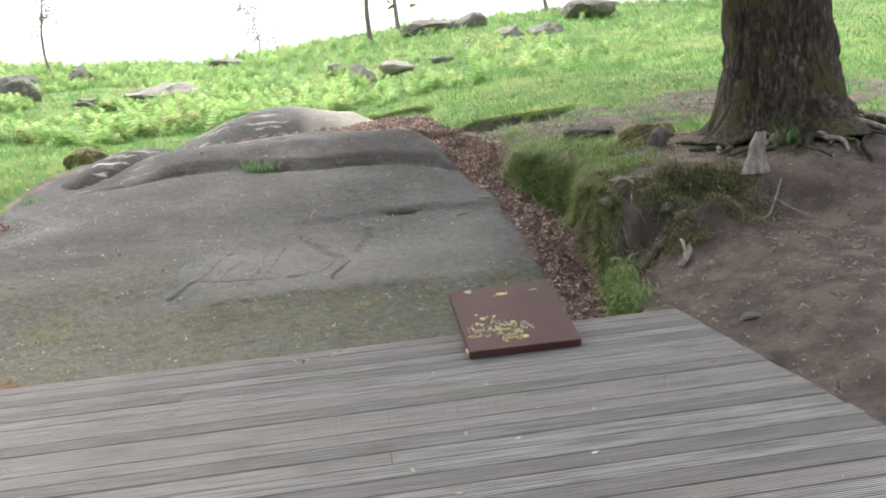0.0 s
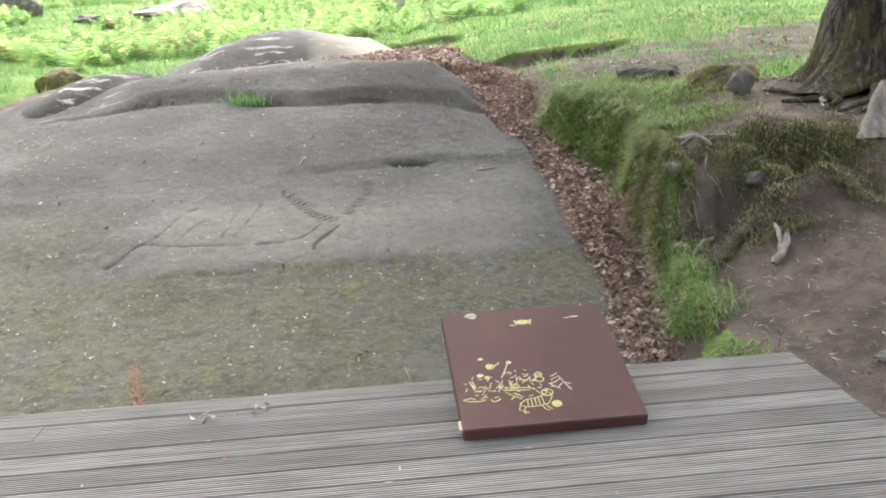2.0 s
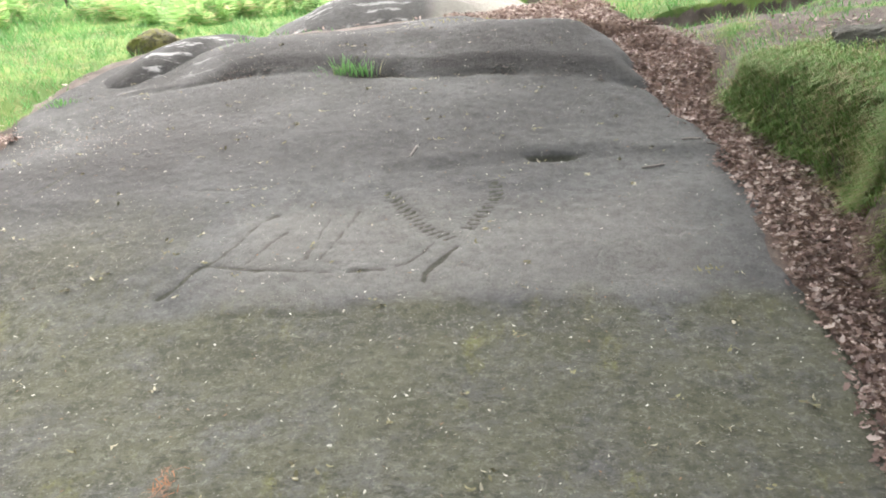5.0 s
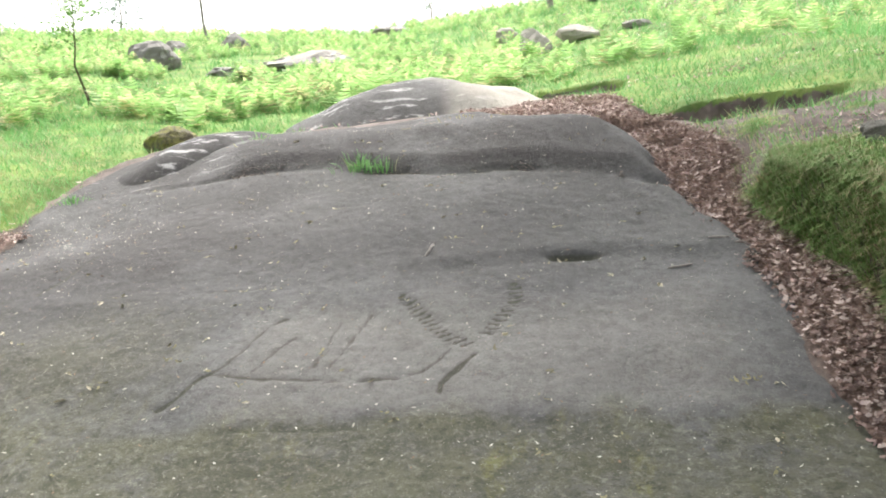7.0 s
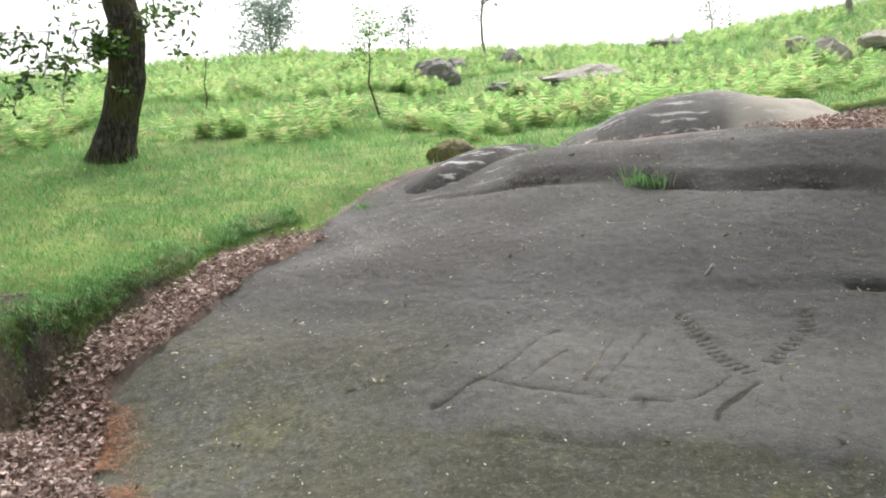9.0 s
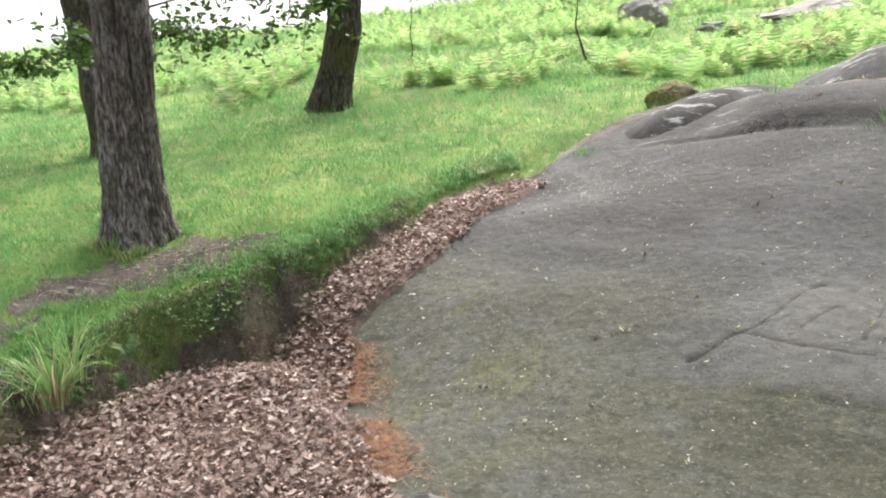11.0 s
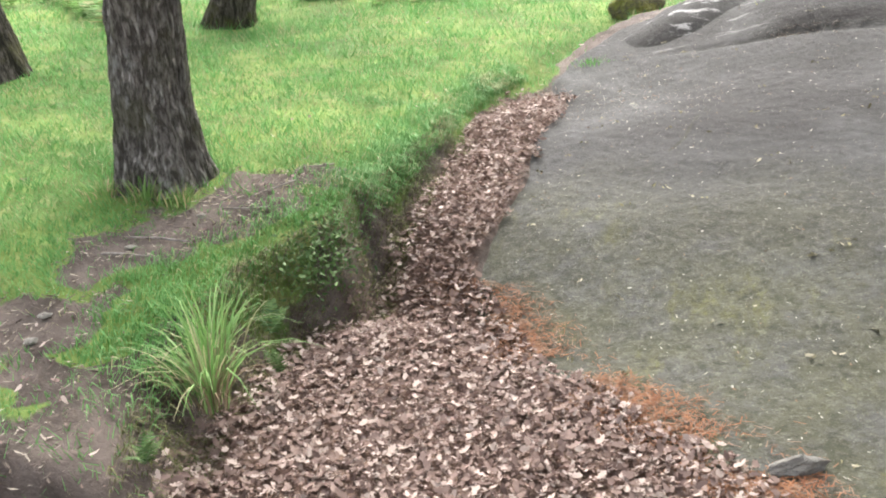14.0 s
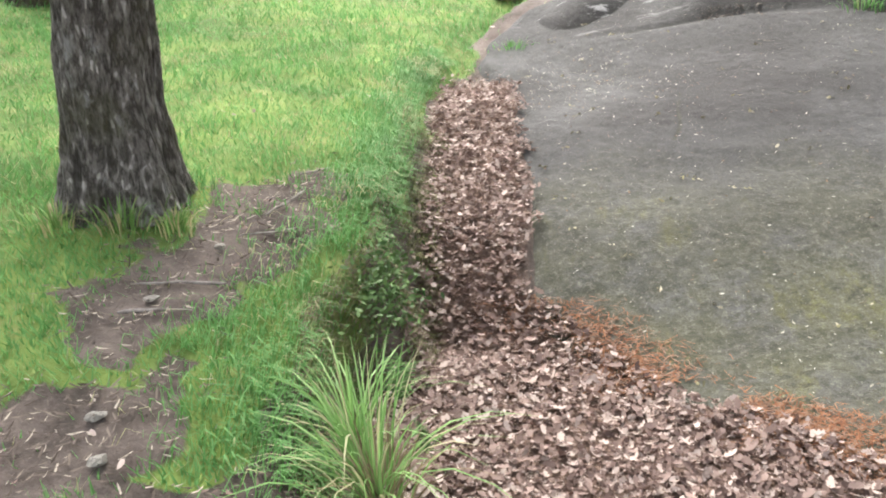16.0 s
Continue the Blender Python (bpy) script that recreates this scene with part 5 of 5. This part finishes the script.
boulder("stone", "flat stone set in the trodden earth", 3.05, 5.95, (0.2, 0.14, 0.05), 10, 123, 0, 0, 0, 0.15, sink=0.75)
boulder("stone", "pale stone on the worn path", -6.42, 6.98, (0.085, 0.06, 0.035), 25, 124, 0, 0, 0, 0.8, sink=0.5)
boulder("stone", "pale stone on the worn path", -6.34, 6.78, (0.08, 0.07, 0.04), 65, 125, 0, 0, 0, 0.8, sink=0.4)
boulder("stone", "pale stones on the worn path", -6.52, 7.78, (0.09, 0.06, 0.03), 15, 126, 0, 0, 0, 0.9, sink=0.5)
boulder("stone", "flat grey stone wedged in the leaf rim of the slab", -2.78, 7.42, (0.3, 0.12, 0.1), 25, 128, 0, 0.4, 0, 0.1, sink=0.35, z=-0.6)
boulder("stone", "small white pebble on the worn path", -6.36, 8.29, (0.06, 0.05, 0.04), 15, 127, 0, 0, 0, 1.0, sink=0.3)


# ---- roots, sticks and the broken stump ----
def mat_grey_wood(g):
    grain = g.noise(14, 7, 0.7, vec=g.obj, stretch=(1, 1, 0.4))
    col = g.mix(g.ramp(grain, 0.3, 0.7), (0.13, 0.11, 0.095), (0.33, 0.3, 0.27))
    return col, grain


GREY_WOOD = material("bleached_and_hazed_wood", mat_grey_wood, 0.85, bump=0.5, bump_dist=0.01)


def stick(name, label, path, r0, r1, mat=None, lift=0.4, category="root", surface=None, seed=1):
    """A crooked tapering stick laid along plan points on the ground."""
    f = surface or ground
    pts = []
    for i in range(len(path) * 5 - 4):
        k, s = divmod(i, 5)
        a, b = path[k], path[min(k + 1, len(path) - 1)]
        x, y = a[0] + (b[0] - a[0]) * s / 5, a[1] + (b[1] - a[1]) * s / 5
        ha, hb = (a[2] if len(a) > 2 else 0.0), (b[2] if len(b) > 2 else 0.0)
        up = ha + (hb - ha) * s / 5
        x, y = x + 0.5 * r0 * float(wave(i * 0.7, seed, 1.0, seed)), y + 0.5 * r0 * float(wave(i * 0.7, seed + 9, 1.0, seed))
        pts.append(np.array((x, y, float(f(x, y)) + r0 * lift + up)))
    n = len(pts)
    sides = 8
    co = []
    for i, p in enumerate(pts):
        d = pts[min(i + 1, n - 1)] - pts[max(i - 1, 0)]
        d = d / (np.linalg.norm(d) + 1e-9)
        e = np.cross(d, (0, 0, 1.0))
        e = e / (np.linalg.norm(e) + 1e-9)
        g = np.cross(e, d)
        r = (r0 + (r1 - r0) * i / (n - 1)) * (1 + 0.15 * float(wave(i * 0.35, seed * 2, 1.0, seed)))
        r = r * (0.5 if i in (0, n - 1) else 1)
        for k in range(sides):
            a = 6.2832 * k / sides
            co.append(p + r * (math.cos(a) * e + math.sin(a) * g))
    idx = np.arange(n * sides).reshape(n, sides)
    nxt = np.roll(idx, -1, 1)
    faces = np.stack([idx[:-1], nxt[:-1], nxt[1:], idx[1:]], -1).reshape(-1, 4).tolist() + [idx[0].tolist(), idx[-1][::-1].tolist()]
    ob = mesh_object(name, [tuple(c) for c in co], faces, mat or GREY_WOOD)
    return tagged(ob, label, category)


stick("exposed_root", "bleached root lying on the root plate", [(2.9, 9.05), (3.0, 8.85), (3.15, 8.6)], 0.024, 0.014)
stick("exposed_root", "bleached root lying on the root plate", [(2.95, 8.8), (3.2, 8.7), (3.4, 8.62)], 0.016, 0.01)
stick("exposed_root", "thin bleached root hanging down the root plate", [(2.84, 8.5), (2.86, 8.35), (2.9, 8.2)], 0.014, 0.008)
stick("log", "short grey log lying on bare earth", [(2.75, 7.62), (2.95, 7.7), (3.2, 7.82)], 0.036, 0.03, DARK_BARK, category="log")
stick("stick", "forked grey stick on bare earth", [(2.66, 8.1, 0.08), (2.68, 8.0, 0.04), (2.72, 7.88)], 0.02, 0.014, category="stick")
stick("stick", "forked grey stick on bare earth", [(2.72, 7.88), (2.82, 7.95, 0.03), (2.95, 8.02, 0.06)], 0.016, 0.008, category="stick")
stick("exposed_root", "pale knotted root end on bare earth", [(3.08, 7.36), (3.18, 7.4, 0.02), (3.26, 7.5, 0.06)], 0.035, 0.02)
stick("exposed_root", "pale knotted root end on bare earth", [(3.16, 7.4), (3.2, 7.5, 0.05), (3.22, 7.62, 0.08)], 0.025, 0.012)
stick("branch", "thin dead branch on the earth slope", [(4.5, 8.05, 0.03), (4.35, 7.9, 0.05), (4.1, 7.7), (3.9, 7.6)], 0.014, 0.008, category="branch")
stick("branch", "thin dead branch on the earth slope", [(4.35, 7.9, 0.05), (4.5, 7.65, 0.02), (4.6, 7.45)], 0.01, 0.006, category="branch")
for k, pts in enumerate([[(5.15, 9.45, 0.22), (4.85, 9.2, 0.1), (4.55, 9.15, 0.03), (4.3, 9.3), (4.1, 9.4)], [(5.25, 9.2, 0.22), (5.0, 8.85, 0.08), (4.75, 8.65, 0.02), (4.4, 8.62)], [(5.65, 9.1, 0.25), (5.75, 8.8, 0.05), (5.8, 8.55), (5.55, 8.25), (5.5, 8.0)],
                         [(6.0, 9.1), (6.2, 8.7), (6.1, 8.35)], [(5.4, 8.95), (5.45, 8.6), (5.25, 8.4)], [(6.3, 9.3), (6.7, 9.0), (7.0, 8.6)], [(4.85, 9.5), (4.45, 9.6), (4.15, 9.85)]]):
    stick("tree_root", "thick grey root spreading from the great oak", pts, 0.06 if k < 2 else 0.045, 0.02, DARK_BARK, 0.25, seed=k + 3)
for k, pts in enumerate([[(-6.05, 9.62), (-6.12, 9.5), (-6.2, 9.4)], [(-6.1, 9.12), (-6.17, 8.9), (-6.24, 8.72)], [(-6.24, 7.98), (-6.45, 7.94), (-6.66, 7.9)], [(-6.05, 8.62), (-6.2, 8.5), (-6.3, 8.42)],
                         [(-6.6, 7.62), (-6.45, 7.66), (-6.3, 7.7)]]):
    stick("stick", "pale dry root lying across the worn path", pts, 0.011, 0.005, seed=k + 20, category="stick")
for k, pts in enumerate([[(-0.42, 10.96), (-0.36, 11.16)], [(1.46, 10.65), (1.66, 10.73)], [(2.03, 10.95), (2.2, 11.02)], [(1.85, 11.05), (2.0, 11.03)]]):
    stick("stick", "short dry twig lying on the rock", pts, 0.012, 0.008, seed=k + 30, category="stick", surface=rock_height)
for k, pts in enumerate([[(0.5, 6.2, 0.02), (0.55, 6.5, 0.16), (0.5, 6.75, 0.2)], [(0.6, 6.2), (0.62, 6.45, 0.1), (0.7, 6.6, 0.12)], [(0.45, 6.3), (0.4, 6.45, 0.08)], [(-1.0, 6.0), (-0.9, 6.12, 0.03), (-0.78, 6.1, 0.05)]]):
    stick("stick", "thin dry twig caught between deck and rock", pts, 0.008, 0.004, seed=k + 40, category="stick", surface=rock_height)

OAK_RNG = random.Random(91)
for k in range(13):
    a = math.radians(-165 + 11.5 * k + OAK_RNG.uniform(-5, 5))
    pts, r = [], 0.62
    for j in range(5):
        pts.append((5.5 + r * math.cos(a), 9.75 + r * math.sin(a), (0.16, 0.06, 0.02, 0.01, 0.0)[j]))
        r += OAK_RNG.uniform(0.16, 0.3)
        a += OAK_RNG.uniform(-0.16, 0.16)
    stick("tree_root", "gnarled root spreading from the great oak", pts, OAK_RNG.uniform(0.04, 0.075), 0.012, DARK_BARK if k % 3 else GREY_WOOD, 0.25, seed=k + 130)


def stump():
    co, q = trunk_mesh([(0, 0, 0), (0.03, 0.03, 0.16), (0.07, 0.06, 0.3), (0.12, 0.08, 0.42)], [0.1, 0.065, 0.06, 0.045], 0.6, 20, 22, 0.4)
    ob = grid_object("broken_stump", co, q, GREY_WOOD, {})
    ob.location = (4.35, 8.3, float(ground(4.35, 8.3)) - 0.06)
    tagged(ob, "bleached broken stump leaning before the great oak", "stump")


stump()
ROOT_RNG = random.Random(77)
for k in range(26):
    rx, ry = ROOT_RNG.uniform(2.65, 4.2), ROOT_RNG.uniform(8.05, 8.6)
    stick("root_hair", "thin dry root poking from the root plate", [(rx, ry, 0.02), (rx + ROOT_RNG.uniform(-0.08, 0.08), ry - 0.12, 0.03), (rx + ROOT_RNG.uniform(-0.15, 0.15), ry - 0.26, 0.0)],
          ROOT_RNG.uniform(0.006, 0.014), 0.004, GREY_WOOD if k % 3 == 0 else DARK_BARK, seed=k + 60)


# ---- saplings and far trees ----
def sapling(label, x, y, tall, crown, leaves, seed, mat, leaf=0.09, thick=0.03, bark=None, bare=0.4):
    rng, nr = random.Random(seed), np.random.RandomState(seed)
    tree = tagged(new("young_tree"), label, "tree")
    tree.location = (x, y, float(ground(x, y)) - 0.05)
    path = [np.array((0.0, 0.0, 0.0))]
    for i in range(5):
        path.append(path[-1] + np.array((rng.uniform(-0.05, 0.05) * tall, rng.uniform(-0.05, 0.05) * tall, tall / 5)))
    co, q = trunk_mesh(path, [thick * (1 - 0.16 * i) for i in range(6)], 0.3, 8, seed)
    t = grid_object("trunk", co, q, bark or DARK_BARK, {})
    t.parent = tree
    twigs, tips = [], []
    for k in range(16):
        s = bare + (1 - bare) * k / 15
        i = min(4, int(s * 5))
        o = path[i] + (path[i + 1] - path[i]) * (s * 5 - i)
        a = rng.uniform(0, 6.283)
        d = np.array((math.cos(a), math.sin(a), rng.uniform(0.2, 0.9)))
        ln = crown * (1.15 - 0.6 * s) * rng.uniform(0.6, 1.1)
        pts = [o, o + d * ln * 0.5, o + d * ln + (0, 0, 0.05)]
        twigs.append(trunk_mesh(pts, [thick * 0.4, thick * 0.25, thick * 0.12], 0, 5, seed + k))
        tips += [pts[1], pts[2], pts[2]]
    co, q = joined(twigs)
    l = grid_object("branchwork", co, q, bark or DARK_BARK, {})
    l.parent = tree
    tips = np.array(tips)
    cen = tips[nr.randint(0, len(tips), leaves)] + nr.randn(leaves, 3) * crown * 0.2
    co, q = leaf_cloud(cen, nr.uniform(0.7, 1.3, leaves) * leaf, nr, LEAF_OUTLINE[::2], 0.2, 0.9)
    c = grid_object("crown", co, q, mat, {})
    c.parent = tree
    return tree


SAP_LEAF = material("sapling_leaf", tone((0.1, 0.2, 0.06), (0.2, 0.33, 0.1)), 0.6, thin=0.4)
# haze over the far trees is mixed into this pale leaf colour
HAZED_LEAF = material("hazed_far_leaf", tone((0.2, 0.25, 0.22), (0.34, 0.4, 0.36)), 0.7, thin=0.3)
sapling("slender green sapling standing in the bracken", -8.2, 21.0, 2.1, 0.7, 520, 201, SAP_LEAF, 0.1, 0.03, bare=0.55)
sapling("thin leafless sapling in the bracken", -12.9, 21.0, 1.5, 0.3, 60, 202, SAP_LEAF, 0.07, 0.02)
# far trunks take the grey wood, so their colour carries the haze too
sapling("thin dark sapling near the crest", -11.5, 37.5, 4.2, 0.7, 420, 203, HAZED_LEAF, 0.16, 0.07, bark=GREY_WOOD, bare=0.4)
sapling("slim young tree on the upper slope", 2.2, 41.0, 7.0, 1.7, 1500, 204, HAZED_LEAF, 0.2, 0.13, bark=GREY_WOOD, bare=0.3)
sapling("slim young tree on the upper slope", 4.0, 46.0, 7.0, 1.6, 900, 205, HAZED_LEAF, 0.2, 0.13, bark=GREY_WOOD, bare=0.3)
sapling("young tree on the crest", 11.5, 43.0, 5.5, 1.7, 1500, 206, HAZED_LEAF, 0.2, 0.1, bark=GREY_WOOD, bare=0.15)
sapling("young tree on the crest", 16.5, 40.0, 6.0, 1.9, 1500, 207, HAZED_LEAF, 0.2, 0.12, bark=GREY_WOOD, bare=0.2)
sapling("hazy dark conifer beyond the crest", -32.0, 53.0, 6.2, 2.6, 3500, 208, HAZED_LEAF, 0.3, 0.2, bark=GREY_WOOD, bare=0.1)
sapling("low hazy bush on the crest", -17.5, 43.0, 2.0, 1.0, 700, 209, HAZED_LEAF, 0.18, 0.05, bark=GREY_WOOD, bare=0.1)
sapling("low hazy tree beyond the crest", -4.0, 54.0, 3.6, 1.2, 700, 210, HAZED_LEAF, 0.2, 0.06, bark=GREY_WOOD, bare=0.1)


# ---- drawings on the panel ----
def flat_paint(c):
    def build(g):
        return g.mix(g.ramp(g.noise(60, 4), 0.35, 0.65), tuple(v * 0.75 for v in c), c), None
    return build


LIME = material("lime_yellow_paint", flat_paint((0.56, 0.54, 0.24)), 0.6)
CREAM = material("cream_paint", flat_paint((0.62, 0.55, 0.42)), 0.6)


def drawn(name, lines, width, mat):
    """One thin painted stroke a line on the panel's face, in its own plane."""
    for pts in lines:
        bm = bmesh.new()
        rows = []
        for k, p in enumerate(pts):
            a, b = pts[max(k - 1, 0)], pts[min(k + 1, len(pts) - 1)]
            d = Vector((b[0] - a[0], b[1] - a[1], 0))
            if d.length < 1e-6:
                d = Vector((pts[1][0] - p[0], pts[1][1] - p[1], 0))
            n = Vector((-d.y, d.x, 0)).normalized() * width / 2
            c = Vector((*p, 0.0014))
            rows.append((bm.verts.new(c - n), bm.verts.new(c + n)))
        for (a, b), (c, d) in zip(rows[:-1], rows[1:]):
            bm.faces.new((a, c, d, b))
        part(name, bm, mat, panel)


def ring(u, v, r, n=14, squash=0.85):
    return [(u + r * math.cos(6.2832 * k / n), v + r * squash * math.sin(6.2832 * k / n)) for k in range(n + 1)]


def blob(name, u, v, r, mat, squash=0.7):
    bm = bmesh.new()
    bm.faces.new([bm.verts.new((u + r * math.cos(a * 0.5236), v + r * squash * math.sin(a * 0.5236), 0.0016)) for a in range(12)])
    return part(name, bm, mat, panel)


def panel_drawings():
    W, D = 0.715, 0.71
    rng = random.Random(9)
    at = lambda pts: [(u * W, v * D) for u, v in pts]
    # the stag: back, belly, ribs, legs, neck, head and antlers
    drawn("drawing", [at(p) for p in ([(0.33, 0.16), (0.37, 0.19), (0.43, 0.2), (0.49, 0.22), (0.5, 0.26)], [(0.33, 0.16), (0.36, 0.135), (0.43, 0.135), (0.49, 0.15), (0.52, 0.2), (0.5, 0.26)],
                      [(0.34, 0.16), (0.32, 0.12), (0.355, 0.086)], [(0.36, 0.14), (0.345, 0.105), (0.37, 0.09)], [(0.45, 0.14), (0.46, 0.11), (0.485, 0.095)], [(0.47, 0.145), (0.485, 0.12), (0.5, 0.105)],
                      [(0.38, 0.19), (0.375, 0.14)], [(0.4, 0.195), (0.397, 0.14)], [(0.42, 0.2), (0.42, 0.14)], [(0.44, 0.2), (0.442, 0.14)], [(0.46, 0.21), (0.465, 0.145)],
                      [(0.44, 0.26), (0.46, 0.23), (0.49, 0.22)], [(0.35, 0.2), (0.3, 0.235), (0.27, 0.26)], [(0.36, 0.21), (0.32, 0.25)])], 0.0045, LIME)
    drawn("drawing", [ring(0.5 * W, 0.235 * D, 0.022), ring(0.48 * W, 0.385 * D, 0.014), ring(0.48 * W, 0.345 * D, 0.017), ring(0.22 * W, 0.48 * D, 0.016)], 0.006, LIME)
    drawn("drawing", [at(p) for p in ([(0.27, 0.38), (0.3, 0.44), (0.325, 0.495)], [(0.24, 0.475), (0.28, 0.51)], [(0.52, 0.3), (0.56, 0.31), (0.6, 0.34), (0.61, 0.3), (0.645, 0.29)], [(0.53, 0.28), (0.57, 0.27), (0.6, 0.3)],
                      [(0.54, 0.33), (0.59, 0.36), (0.62, 0.28), (0.64, 0.24)], [(0.53, 0.3), (0.58, 0.255)])], 0.005, CREAM)
    drawn("drawing", [at(p) for p in ([(0.03, 0.225), (0.06, 0.21), (0.12, 0.205), (0.155, 0.215)], [(0.03, 0.225), (0.07, 0.235), (0.1, 0.225)], [(0.185, 0.215), (0.19, 0.195), (0.22, 0.2), (0.235, 0.215)], [(0.2, 0.225), (0.23, 0.228)],
                      [(0.085, 0.37), (0.105, 0.3)], [(0.1, 0.37), (0.115, 0.31)], [(0.27, 0.3), (0.33, 0.29), (0.39, 0.285), (0.44, 0.27)], [(0.26, 0.28), (0.34, 0.27), (0.41, 0.265)])], 0.0055, LIME)
    # shield, crown and fish along the upper edge
    blob("drawing", 0.487 * W, 0.863 * D, 0.03, LIME, 0.55)
    drawn("drawing", [at(p) for p in ([(0.445, 0.835), (0.44, 0.885)], [(0.53, 0.835), (0.535, 0.885)], [(0.43, 0.83), (0.405, 0.845)], [(0.54, 0.872), (0.548, 0.88)])], 0.007, LIME)
    drawn("drawing", [ring(0.185 * W, 0.955 * D, 0.02, 9), ring(0.185 * W, 0.955 * D, 0.01, 7), at([(0.14, 0.95), (0.16, 0.975), (0.2, 0.98)])], 0.006, CREAM)
    blob("drawing", 0.815 * W, 0.882 * D, 0.022, CREAM, 0.22)
    drawn("drawing", [at([(0.75, 0.875), (0.79, 0.88)])], 0.005, CREAM)
    blob("drawing", 0.333 * W, 0.504 * D, 0.012, CREAM, 0.8)
    blob("drawing", 0.216 * W, 0.481 * D, 0.014, LIME, 0.8)
    blob("drawing", 0.532 * W, 0.141 * D, 0.021, LIME, 0.9)
    blob("drawing", 0.176 * W, 0.55 * D, 0.011, CREAM, 0.7)
    blob("drawing", 0.15 * W, 0.41 * D, 0.012, CREAM, 0.9)
    blob("drawing", 0.19 * W, 0.39 * D, 0.012, LIME, 0.9)
    # the crowd of small signs round the stag
    for k in range(70):
        u, v = rng.gauss(0.36, 0.08), rng.gauss(0.33, 0.05)
        if k % 4 == 0:
            u, v = rng.gauss(0.15, 0.04), rng.gauss(0.3, 0.06)
        a, ln = rng.uniform(0, 3.1), rng.uniform(0.006, 0.018)
        u, v = min(0.6, max(0.05, u)) * W, min(0.45, max(0.16, v)) * D
        drawn("drawing", [[(u - ln * math.cos(a), v - ln * math.sin(a)), (u + rng.uniform(-0.3, 0.3) * ln, v + rng.uniform(-0.4, 0.4) * ln), (u + ln * math.cos(a), v + ln * math.sin(a))]], 0.0042, LIME if k % 3 else CREAM)


panel_drawings()
tab = bmesh.new()
box(tab, (0.012, 0.05, 0.02), (-0.004, 0.05, -0.03), 0.002)
part("label_tab", tab, CREAM, panel, "small white tab on the panel's edge")
